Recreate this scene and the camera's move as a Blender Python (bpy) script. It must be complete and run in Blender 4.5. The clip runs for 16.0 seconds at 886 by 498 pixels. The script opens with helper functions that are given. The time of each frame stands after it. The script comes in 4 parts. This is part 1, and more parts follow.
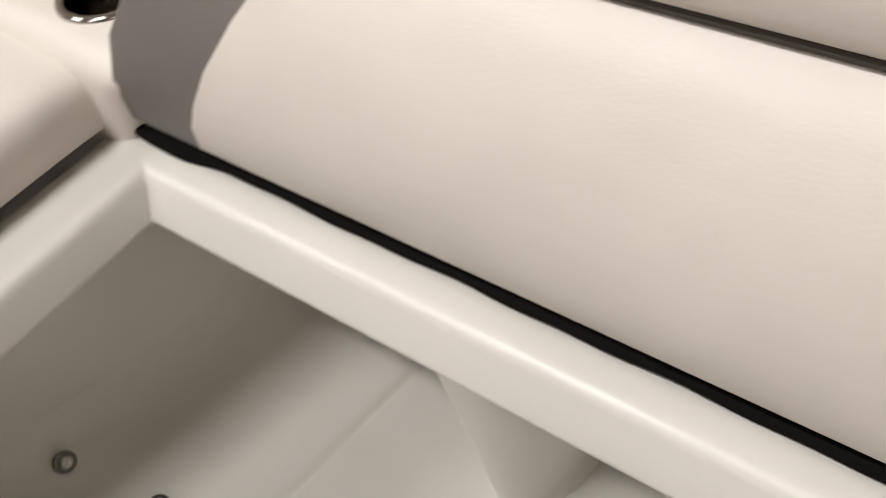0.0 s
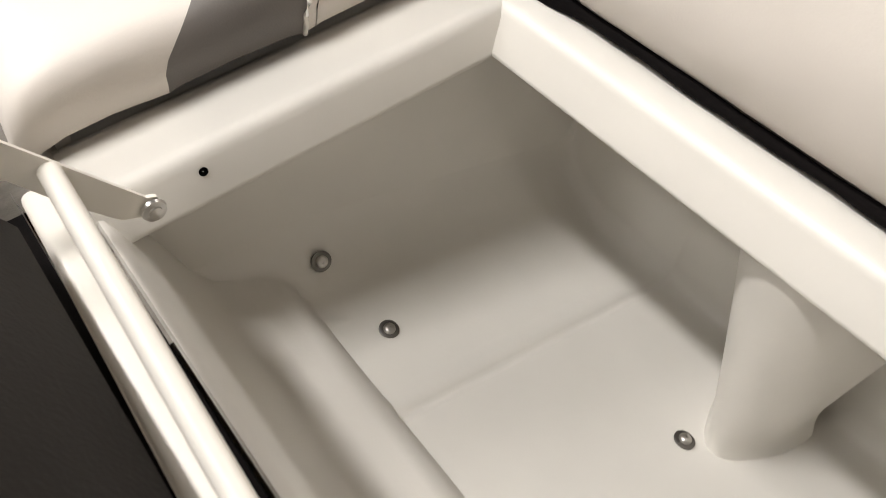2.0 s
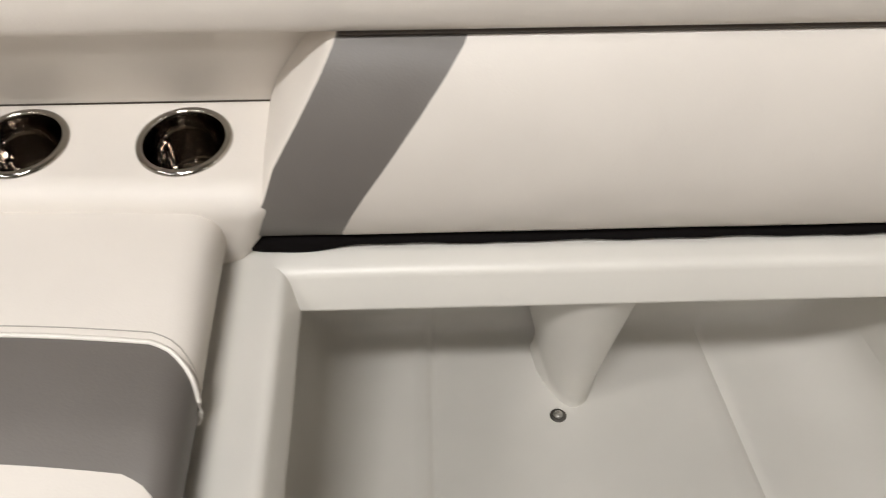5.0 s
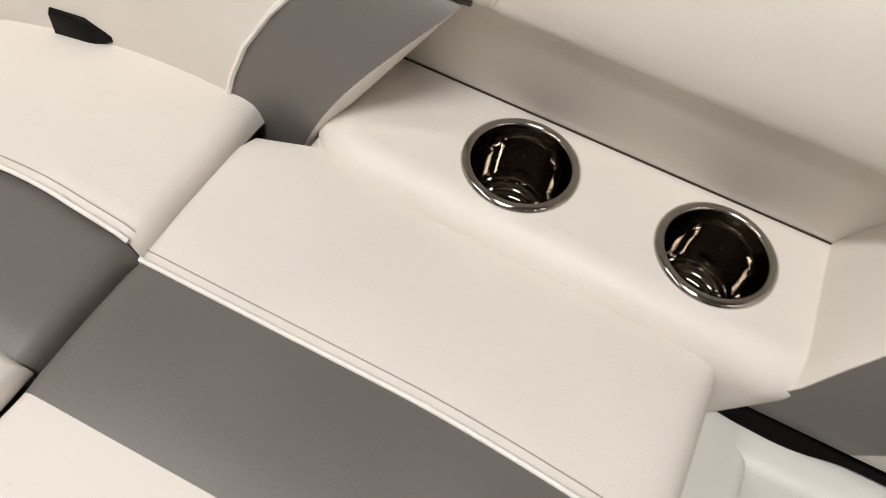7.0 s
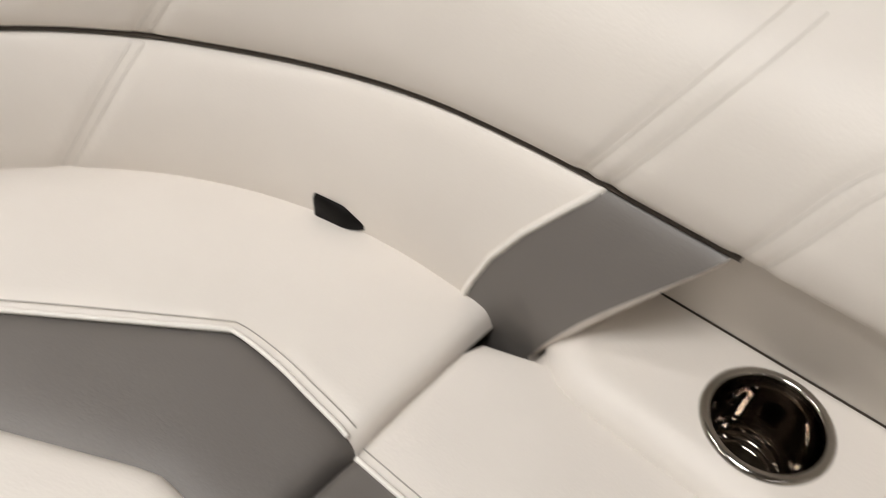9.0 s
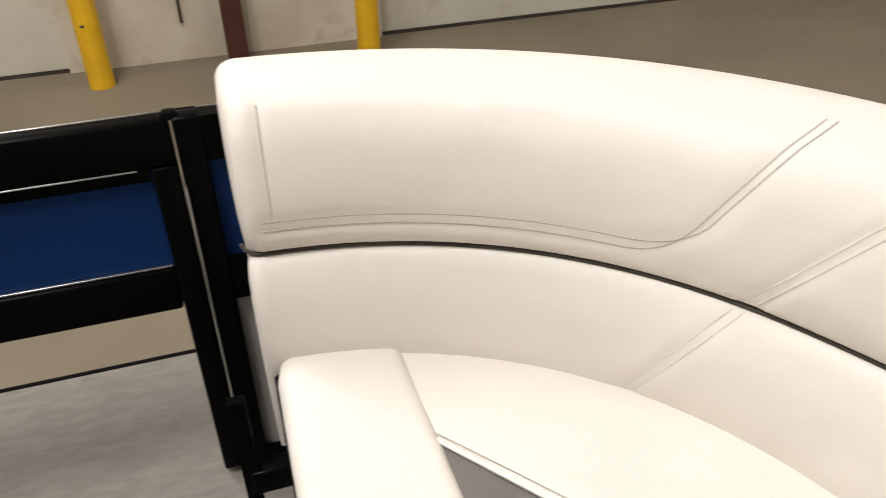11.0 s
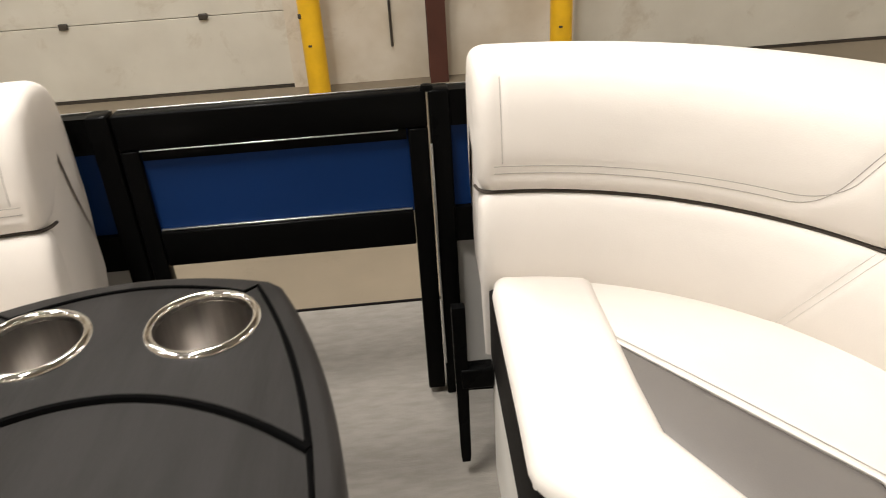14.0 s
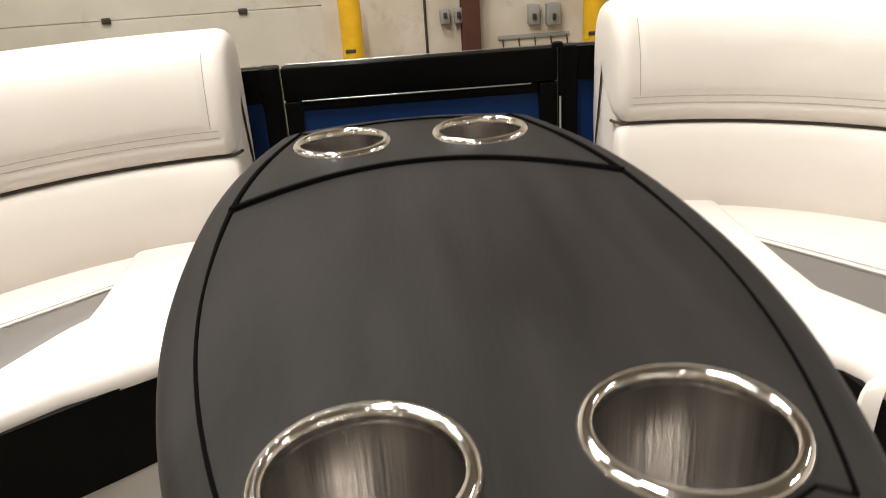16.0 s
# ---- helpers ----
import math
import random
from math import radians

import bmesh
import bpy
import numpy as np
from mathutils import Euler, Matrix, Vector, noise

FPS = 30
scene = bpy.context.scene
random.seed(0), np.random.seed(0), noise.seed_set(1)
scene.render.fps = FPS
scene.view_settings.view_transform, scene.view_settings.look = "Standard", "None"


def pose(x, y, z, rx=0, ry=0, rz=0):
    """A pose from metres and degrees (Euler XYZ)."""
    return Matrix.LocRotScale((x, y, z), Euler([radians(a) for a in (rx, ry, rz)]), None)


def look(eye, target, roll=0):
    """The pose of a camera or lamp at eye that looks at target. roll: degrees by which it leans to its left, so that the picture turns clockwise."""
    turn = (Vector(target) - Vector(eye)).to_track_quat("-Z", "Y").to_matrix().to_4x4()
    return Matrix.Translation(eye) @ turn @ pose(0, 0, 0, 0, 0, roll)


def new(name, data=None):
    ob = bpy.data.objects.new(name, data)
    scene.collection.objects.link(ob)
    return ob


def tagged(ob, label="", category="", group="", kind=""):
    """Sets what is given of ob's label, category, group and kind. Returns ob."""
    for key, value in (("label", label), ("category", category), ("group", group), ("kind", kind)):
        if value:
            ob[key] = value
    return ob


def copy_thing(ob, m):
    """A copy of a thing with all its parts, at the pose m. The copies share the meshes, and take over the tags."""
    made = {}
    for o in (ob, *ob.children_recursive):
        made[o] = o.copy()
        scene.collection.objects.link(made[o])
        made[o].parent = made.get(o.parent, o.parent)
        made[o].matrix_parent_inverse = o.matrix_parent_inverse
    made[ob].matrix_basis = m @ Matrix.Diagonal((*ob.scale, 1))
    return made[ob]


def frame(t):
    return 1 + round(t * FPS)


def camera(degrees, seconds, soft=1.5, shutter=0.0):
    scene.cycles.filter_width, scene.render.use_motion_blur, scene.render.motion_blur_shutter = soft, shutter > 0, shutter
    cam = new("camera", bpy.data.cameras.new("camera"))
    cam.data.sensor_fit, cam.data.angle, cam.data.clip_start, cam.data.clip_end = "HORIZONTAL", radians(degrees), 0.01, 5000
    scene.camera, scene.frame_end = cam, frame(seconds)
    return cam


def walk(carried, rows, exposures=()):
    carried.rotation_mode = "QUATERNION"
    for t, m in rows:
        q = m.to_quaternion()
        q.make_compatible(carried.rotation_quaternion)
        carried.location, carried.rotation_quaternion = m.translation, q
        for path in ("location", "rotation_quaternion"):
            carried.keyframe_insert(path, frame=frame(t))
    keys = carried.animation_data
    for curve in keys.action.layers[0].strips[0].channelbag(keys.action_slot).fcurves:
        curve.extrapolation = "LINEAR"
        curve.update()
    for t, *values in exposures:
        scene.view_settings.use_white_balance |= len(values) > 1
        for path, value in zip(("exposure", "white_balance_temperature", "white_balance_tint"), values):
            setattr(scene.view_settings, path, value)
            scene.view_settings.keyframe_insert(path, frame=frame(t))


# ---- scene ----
cam = camera(59.1, 16.0, soft=0.6, shutter=0.4)
PATH = [
    (0, (-0.3, -0.631, 0.868), (0.674, 0.204, -0.666), -9.0),
    (0.5, (-0.384, -0.524, 0.861), (0.587, 0.306, -0.678), 2.4),
    (1, (-0.42, -0.492, 0.825), (0.433, 0.454, -0.717), 2.5),
    (1.5, (-0.443, -0.5, 0.81), (0.307, 0.481, -0.764), 1.6),
    (2, (-0.491, -0.532, 0.819), (0.255, 0.446, -0.758), -0.7),
    (2.5, (-0.535, -0.545, 0.905), (0.24, 0.345, -0.71), -5.0),
    (3, (-0.593, -0.567, 0.993), (0.288, 0.151, -0.653), -8.0),
    (3.2, (-0.633, -0.586, 1.013), (0.318, 0.052, -0.627), -9.2),
    (5.3, (-0.549, -0.13, 1.109), (0.654, -0.191, -0.488), 0.9),
    (5.5, (-0.552, -0.086, 1.122), (0.666, -0.073, -0.464), 1.3),
    (6, (-0.505, 0.056, 1.082), (0.696, 0.144, -0.516), 8.9),
    (6.5, (-0.411, 0.1, 1.025), (0.676, 0.36, -0.633), 9.9),
    (7, (-0.38, 0.165, 0.984), (0.695, 0.48, -0.673), 11.8),
    (7.5, (-0.341, 0.19, 0.94), (0.793, 0.571, -0.663), 10.1),
    (8, (-0.332, 0.199, 0.929), (0.837, 0.683, -0.619), 9.1),
    (8.5, (-0.346, 0.206, 0.951), (0.793, 0.853, -0.56), 6.7),
    (9, (-0.355, 0.243, 1.001), (0.719, 1.092, -0.458), 3.4),
    (9.5, (-0.316, 0.297, 1.036), (0.618, 1.388, -0.356), -3.9),
    (10, (-0.349, 0.331, 1.046), (0.367, 1.78, -0.131), -6.3),
    (10.2, (-0.411, 0.348, 1.068), (0.291, 1.837, -0.068), -3.9),
    (12.3, (-0.566, 0.281, 1.097), (-0.404, 1.972, 0.041), -4.6),
    (12.5, (-0.559, 0.256, 1.091), (-0.415, 1.959, 0.052), -5.1),
    (13, (-0.559, 0.198, 1.071), (-0.432, 1.93, 0.078), -5.3),
    (13.5, (-0.6, 0.135, 1.092), (-0.467, 1.865, 0.097), -4.4),
    (14, (-0.642, 0.063, 1.116), (-0.552, 1.796, 0.123), -3.7),
    (14.5, (-0.715, -0.011, 1.109), (-0.66, 1.743, 0.15), -2.5),
    (15, (-0.797, -0.068, 1.09), (-0.746, 1.703, 0.162), -2.5),
    (15.5, (-0.884, -0.124, 1.04), (-0.787, 1.674, 0.17), -2.3),
    (16, (-0.915, -0.159, 0.952), (-0.814, 1.671, 0.15), -3.8),
]
walk(cam, [(t, look(eye, target, roll)) for t, eye, target, roll in PATH],
     exposures=[(0, -0.06, 6450, 9.6), (1, 0.12, 6450, 9.6), (2, 0.3, 6450, 9.6), (3.2, 0.2, 6450, 9.6), (5.3, -0.2, 6380, 9), (8, -0.34, 6380, 9),
                (9.5, -0.44, 6380, 9), (10.2, -0.25, 6380, 9), (12.3, 0.32, 6620, 8.7), (16, 0.32, 6620, 8.7)])

# ---------------------------------------------------------------- light
DECK, FLOOR, CEIL = 0.035, -0.58, 4.4
world = bpy.data.worlds.new("world")
scene.world = world
world.use_nodes = True
world.node_tree.nodes["Background"].inputs["Color"].default_value = (1.0, 0.95, 0.88, 1)
world.node_tree.nodes["Background"].inputs["Strength"].default_value = 0.25
LAMP_POWER = 23.0
LAMPS = [(x, y) for x in (-5.0, -3.1, -1.6, 4.0) for y in (-5.0, 0.3, 3.0)]
NEAR = (-1.6, 0.3)                    # the fitting above the boat burns brightest
for lx, ly in LAMPS:
    data = bpy.data.lights.new("tube_light", "AREA")
    data.shape, data.size, data.size_y = "RECTANGLE", 0.26, 1.2
    data.energy, data.color = LAMP_POWER * (5.2 if (lx, ly) == NEAR else 3.2 if (lx, ly) == (-1.6, 3.0) else 0.45 if ly < 0 else 2.6 if lx > 0 else 1.0), (1.0, 0.97, 0.945)
    new("tube_light", data).matrix_world = pose(lx, ly, CEIL - 0.34)


# ---------------------------------------------------------------- materials
def material(name, color, rough=0.5, metal=0.0, grain=0.0, grain_scale=300.0, blotch=0.06, blotch_scale=4.0,
             stretch=(1, 1, 1), coat=0.0, second=None, spec=0.5, sag=0.0, stain=None):
    """Base colour with two scales of variation and a fine relief."""
    m = bpy.data.materials.new(name)
    m.use_nodes = True
    n, l = m.node_tree.nodes, m.node_tree.links
    b = n["Principled BSDF"]
    b.inputs["Roughness"].default_value, b.inputs["Metallic"].default_value = rough, metal
    b.inputs["Coat Weight"].default_value = coat
    b.inputs["Specular IOR Level"].default_value = spec
    co = n.new("ShaderNodeTexCoord")
    mp = n.new("ShaderNodeMapping")
    mp.inputs["Scale"].default_value = stretch
    l.new(co.outputs["Object"], mp.inputs["Vector"])
    big = n.new("ShaderNodeTexNoise")
    big.inputs["Scale"].default_value, big.inputs["Detail"].default_value = blotch_scale, 5
    l.new(mp.outputs["Vector"], big.inputs["Vector"])
    mix = n.new("ShaderNodeMix")
    mix.data_type = "RGBA"
    dark = second or tuple(c * (1 - 2 * blotch) for c in color)
    mix.inputs[6].default_value, mix.inputs[7].default_value = (*dark, 1), (*color, 1)
    ramp = n.new("ShaderNodeMapRange")
    ramp.inputs["From Min"].default_value, ramp.inputs["From Max"].default_value = 0.35, 0.65
    l.new(big.outputs["Fac"], ramp.inputs["Value"])
    l.new(ramp.outputs["Result"], mix.inputs[0])
    l.new(mix.outputs[2], b.inputs["Base Color"])
    if stain:
        blot = n.new("ShaderNodeTexNoise")
        blot.inputs["Scale"].default_value, blot.inputs["Detail"].default_value = 3.2, 7
        blot.inputs["Roughness"].default_value, blot.inputs["Distortion"].default_value = 0.68, 0.4
        l.new(co.outputs["Object"], blot.inputs["Vector"])
        cut = n.new("ShaderNodeMapRange")
        cut.inputs["From Min"].default_value, cut.inputs["From Max"].default_value, cut.inputs["To Max"].default_value = 0.57, 0.72, 0.55
        l.new(blot.outputs["Fac"], cut.inputs["Value"])
        soil = n.new("ShaderNodeMix")
        soil.data_type = "RGBA"
        soil.inputs[7].default_value = (*stain, 1)
        l.new(cut.outputs["Result"], soil.inputs[0])
        l.new(mix.outputs[2], soil.inputs[6])
        l.new(soil.outputs[2], b.inputs["Base Color"])
    if grain:
        fine = n.new("ShaderNodeTexNoise")
        fine.inputs["Scale"].default_value, fine.inputs["Detail"].default_value = grain_scale, 3
        l.new(mp.outputs["Vector"], fine.inputs["Vector"])
        bump = n.new("ShaderNodeBump")
        bump.inputs["Strength"].default_value, bump.inputs["Distance"].default_value = grain, 0.002
        l.new(fine.outputs["Fac"], bump.inputs["Height"])
        l.new(bump.outputs["Normal"], b.inputs["Normal"])
        if sag:
            soft_noise = n.new("ShaderNodeTexNoise")
            soft_noise.inputs["Scale"].default_value, soft_noise.inputs["Detail"].default_value = 11, 2
            l.new(co.outputs["Object"], soft_noise.inputs["Vector"])
            slack = n.new("ShaderNodeBump")
            slack.inputs["Strength"].default_value, slack.inputs["Distance"].default_value = sag, 0.012
            l.new(soft_noise.outputs["Fac"], slack.inputs["Height"])
            l.new(slack.outputs["Normal"], bump.inputs["Normal"])
        wear = n.new("ShaderNodeMapRange")
        wear.inputs["To Min"].default_value, wear.inputs["To Max"].default_value = rough - 0.06, rough + 0.08
        l.new(big.outputs["Fac"], wear.inputs["Value"])
        l.new(wear.outputs["Result"], b.inputs["Roughness"])
    return m


CREAM = material("cream_vinyl", (0.70, 0.65, 0.595), 0.5, grain=0.12, grain_scale=420, blotch=0.02, blotch_scale=7, sag=0.35)
GREY = material("grey_vinyl", (0.15, 0.136, 0.124), 0.48, grain=0.14, grain_scale=420, blotch=0.03, blotch_scale=8, sag=0.3)
SEAM = material("seam_vinyl", (0.64, 0.6, 0.55), 0.6, grain=0.1, blotch=0.03)
THREAD = material("thread", (0.4, 0.37, 0.33), 0.8, blotch=0.05)
PIPING = material("piping_vinyl", (0.8, 0.76, 0.7), 0.4, blotch=0.02)
WELT = material("dark_welt", (0.06, 0.048, 0.038), 0.6, blotch=0.1, spec=0.2)
BLACKVINYL = material("black_vinyl", (0.008, 0.007, 0.0065), 0.55, grain=0.15, grain_scale=350, blotch=0.1, spec=0.08)
RUBBER = material("black_foam_strip", (0.006, 0.005, 0.005), 0.9, grain=0.3, grain_scale=200, blotch=0.1, spec=0.05)
TUB = material("moulded_plastic", (0.69, 0.662, 0.612), 0.38, grain=0.05, grain_scale=160, blotch=0.03, blotch_scale=5)
LIDBOARD = material("dark_lid_board", (0.018, 0.015, 0.013), 0.65, grain=0.2, grain_scale=240, blotch=0.1, spec=0.2)
PLATE = material("painted_bracket", (0.78, 0.74, 0.67), 0.35, blotch=0.03)
STEEL = material("stainless_steel", (0.5, 0.47, 0.44), 0.3, 1.0, grain=0.2, grain_scale=260, blotch=0.16, blotch_scale=55, stretch=(1, 1, 0.03))
CHROME = material("polished_rim", (0.86, 0.85, 0.83), 0.08, 1.0, blotch=0.02)
DARKSTEEL = material("polished_dark_steel", (0.33, 0.3, 0.27), 0.05, 1.0, blotch=0.05, blotch_scale=30)
DARKRIM = material("polished_dark_rim", (0.42, 0.4, 0.37), 0.1, 1.0, blotch=0.03)
SCREW = material("zinc_screw", (0.62, 0.6, 0.57), 0.3, 1.0, blotch=0.1, blotch_scale=90)
WASHER = material("dark_washer", (0.2, 0.19, 0.175), 0.45, 1.0, blotch=0.15, blotch_scale=80)
TABLE = material("dark_table_vinyl", (0.0225, 0.0205, 0.0195), 0.5, grain=0.12, grain_scale=60, blotch=0.2, blotch_scale=7,
                 stretch=(4.5, 0.7, 1), second=(0.0135, 0.012, 0.011), spec=0.1)
GROOVE = material("black_groove", (0.002, 0.002, 0.002), 0.8, blotch=0.1, spec=0.02)
RAIL = material("black_rail", (0.003, 0.003, 0.003), 0.28, grain=0.04, grain_scale=300, blotch=0.1, spec=0.035)
BLUE = material("blue_panel", (0.005, 0.03, 0.125), 0.4, grain=0.03, blotch=0.06, blotch_scale=3, spec=0.15)
ALU = material("bare_aluminium", (0.6, 0.6, 0.6), 0.3, 1.0, blotch=0.05)
LOWPANEL = material("grey_fence_panel", (0.4, 0.39, 0.37), 0.45, blotch=0.04)
DECKMAT = material("woven_deck_vinyl", (0.215, 0.197, 0.174), 0.8, grain=0.8, grain_scale=320, blotch=0.1, blotch_scale=42,
                   stretch=(0.5, 1.7, 1), second=(0.175, 0.16, 0.14), spec=0.2)
DECKEDGE = material("deck_edge_trim", (0.02, 0.018, 0.016), 0.5, blotch=0.1)
CONCRETE = material("concrete", (0.215, 0.174, 0.122), 0.6, grain=0.2, grain_scale=40, blotch=0.1, blotch_scale=1.3, stain=(0.13, 0.1, 0.07))
ROOF = material("dark_roof_deck", (0.36, 0.345, 0.32), 0.6, blotch=0.08)
WALL = material("painted_wall", (0.6, 0.54, 0.45), 0.6, grain=0.1, grain_scale=60, blotch_scale=3.1, second=(0.5, 0.43, 0.33), stain=(0.3, 0.22, 0.13))
DOOR = material("white_door_panel", (0.6, 0.565, 0.485), 0.5, grain=0.06, grain_scale=80, blotch_scale=2.5, second=(0.53, 0.495, 0.42), stain=(0.36, 0.29, 0.2))
YELLOW = material("yellow_paint", (0.75, 0.43, 0.012), 0.4, grain=0.1, grain_scale=50, blotch=0.07, blotch_scale=9)
BROWN = material("brown_steel", (0.075, 0.022, 0.013), 0.5, grain=0.1, blotch=0.12)
BOX = material("grey_box", (0.3, 0.29, 0.27), 0.5, blotch=0.05)
DARK = material("dark_hardware", (0.05, 0.04, 0.03), 0.5, blotch=0.2)
LAMPBODY = material("lamp_body", (0.7, 0.7, 0.68), 0.5, blotch=0.02)
GLOW = bpy.data.materials.new("lamp_diffuser")
GLOW.use_nodes = True
GLOW.node_tree.nodes["Principled BSDF"].inputs["Emission Color"].default_value = (1, 0.94, 0.85, 1)
GLOW.node_tree.nodes["Principled BSDF"].inputs["Emission Strength"].default_value = 9.0


# ---------------------------------------------------------------- mesh helpers
def thing(name, label="", category="", group="", kind="", at=(0, 0, 0)):
    ob = new(name)
    ob.location = at
    ob.empty_display_size = 0.05
    return tagged(ob, label, category, group, kind)


def link(name, bm, mat, parent=None, label="", smooth=True):
    bmesh.ops.recalc_face_normals(bm, faces=bm.faces)
    me = bpy.data.meshes.new(name)
    bm.to_mesh(me)
    bm.free()
    me.materials.append(mat)
    for p in me.polygons:
        p.use_smooth = smooth
    ob = new(name, me)
    if smooth:
        me.set_sharp_from_angle(angle=radians(50))
    if parent is not None:
        ob.parent = parent
        ob.matrix_parent_inverse = Matrix.Translation(-parent.location)
    return tagged(ob, label)


def box(x0, x1, y0, y1, z0, z1, bevel=0.0, seg=2, bm=None):
    x0, x1, y0, y1, z0, z1 = min(x0, x1), max(x0, x1), min(y0, y1), max(y0, y1), min(z0, z1), max(z0, z1)
    bm2 = bmesh.new()
    bmesh.ops.create_cube(bm2, size=1)
    for v in bm2.verts:
        v.co = Vector((x0 + (v.co.x + 0.5) * (x1 - x0), y0 + (v.co.y + 0.5) * (y1 - y0), z0 + (v.co.z + 0.5) * (z1 - z0)))
    if bevel:
        bmesh.ops.bevel(bm2, geom=bm2.edges[:], offset=bevel, segments=seg, affect="EDGES", profile=0.5)
    if bm is None:
        return bm2
    me = bpy.data.meshes.new("tmp")
    bm2.to_mesh(me)
    bm2.free()
    bm.from_mesh(me)
    bpy.data.meshes.remove(me)
    return bm


def loft(rings, closed=False, caps=False, bm=None):
    bm = bm or bmesh.new()
    rows = [[bm.verts.new(p) for p in ring] for ring in rings]
    for a, b in zip(rows, rows[1:]):
        n = len(a)
        for i in range(n if closed else n - 1):
            j = (i + 1) % n
            bm.faces.new((a[i], a[j], b[j], b[i]))
    if caps:
        bm.faces.new(rows[0])
        bm.faces.new(rows[-1])
    return bm


def tube(points, radius, sides=8, bm=None, squash=1.0):
    pts = [Vector(p) for p in points]
    rings = []
    for i, p in enumerate(pts):
        d = (pts[min(i + 1, len(pts) - 1)] - pts[max(i - 1, 0)]).normalized()
        up = Vector((0, 0, 1)) if abs(d.z) < 0.95 else Vector((1, 0, 0))
        a = d.cross(up).normalized()
        b = a.cross(d)
        r = radius(i / max(len(pts) - 1, 1)) if callable(radius) else radius
        rings.append([p + r * (math.cos(k * math.tau / sides) * a + squash * math.sin(k * math.tau / sides) * b) for k in range(sides)])
    return loft(rings, True, True, bm)


def lathe(profile, x, y, z, sides=40, bm=None, k=1.0):
    rings = [[(x + k * r * math.cos(i * math.tau / sides), y + k * r * math.sin(i * math.tau / sides), z + h) for i in range(sides)]
             for r, h in profile]
    return loft(rings, True, False, bm)


def plate(outline, z0, z1, bevel=0.0, seg=3, holes=(), bm=None):
    """A slab with an outline and round holes through it."""
    bm = bm or bmesh.new()

    def ring(pts, z):
        vs = [bm.verts.new((p[0], p[1], z)) for p in pts]
        return vs, [bm.edges.new((vs[i], vs[(i + 1) % len(vs)])) for i in range(len(vs))]

    loops = [list(outline)] + [[(cx + r * math.cos(k * math.tau / 36), cy + r * math.sin(k * math.tau / 36)) for k in range(36)]
                               for cx, cy, r in holes]
    tops = []
    for n, pts in enumerate(loops):
        steps = []
        if n == 0 and bevel:
            c = Vector((sum(p[0] for p in pts) / len(pts), sum(p[1] for p in pts) / len(pts)))
            for k in range(seg + 1):
                a = k / seg * math.pi / 2
                steps.append((bevel * (1 - math.cos(a)) , z1 - bevel + bevel * math.sin(a)))
        else:
            steps = [(0, z1)]
        rows = []
        for inset, z in [(0, z0)] + steps:
            rows.append([bm.verts.new((*p, z)) for p in (inset_loop(pts, inset) if inset else pts)])
        for a, b in zip(rows, rows[1:]):
            for i in range(len(a)):
                j = (i + 1) % len(a)
                bm.faces.new((a[i], a[j], b[j], b[i]))
        tops.append(rows[-1])
    edges = []
    for vs in tops:
        for i in range(len(vs)):
            e = bm.edges.get((vs[i], vs[(i + 1) % len(vs)]))
            edges.append(e)
    bmesh.ops.triangle_fill(bm, use_beauty=True, use_dissolve=False, edges=edges, normal=(0, 0, 1))
    return bm


def inset_loop(pts, d):
    """The loop moved inwards by d (counter-clockwise loops)."""
    out, n = [], len(pts)
    for i in range(n):
        a, b, c = Vector(pts[i - 1][:2]), Vector(pts[i][:2]), Vector(pts[(i + 1) % n][:2])
        e, f = (b - a).normalized(), (c - b).normalized()
        k = Vector((-e.y - f.y, e.x + f.x))
        k = k.normalized() if k.length > 1e-6 else Vector((-e.y, e.x))
        cosine = max(0.5, k.dot(Vector((-e.y, e.x))))
        out.append(tuple(b + k * d / cosine))
    return out


# ---------------------------------------------------------------- the bench's plan: straight along y, then an arc round C
CX, CY, RF = -0.54, 0.55, 0.57
S90 = RF * math.pi / 2
MIRROR = -1.705                       # the other corner seat is this one mirrored: x -> MIRROR - x


def at(s, r, z):
    """A place s metres along the bench from the start of the arc, r from its centre line."""
    if s <= 0:
        return Vector((CX + r, CY + s, z))
    if s <= S90:
        a = s / RF
        return Vector((CX + r * math.cos(a), CY + r * math.sin(a), z))
    return Vector((CX - (s - S90), CY + r, z))


def steps(a, b, n):
    return [a + (b - a) * i / (n - 1) for i in range(n)]




S_END = S90 - 0.034                   # free end of the bench, beside the gate
LOWER = [(0.576, 0.29), (0.573, 0.36), (0.570, 0.41), (0.567, 0.435), (0.565, 0.47), (0.568, 0.51), (0.575, 0.55), (0.586, 0.583), (0.596, 0.602), (0.606, 0.611), (0.618, 0.613)]
UPPER = [(0.618, 0.613), (0.607, 0.6145), (0.598, 0.619), (0.593, 0.632), (0.592, 0.655), (0.6, 0.69), (0.617, 0.724), (0.646, 0.752), (0.686, 0.767),
         (0.73, 0.769), (0.766, 0.755), (0.788, 0.725), (0.794, 0.66), (0.794, 0.55), (0.78, 0.45)]


def sway(s, z):
    """The seam between the pads drops towards the gate, where the upper pad grows taller."""
    k = max(0.0, min(1.0, (s + 0.12) / 0.4))
    k = k * k * (3 - 2 * k)
    if z < 0.45 or z > 1.0:
        return z
    if z < 0.614:
        return z - 0.028 * k * (z - 0.45) / 0.164
    return z + k * (-0.028 + 0.04 * min(1.0, (z - 0.614) / 0.13))


def lean_end(z):
    return -0.112 - (max(z, 0.41) - 0.40) * 0.60


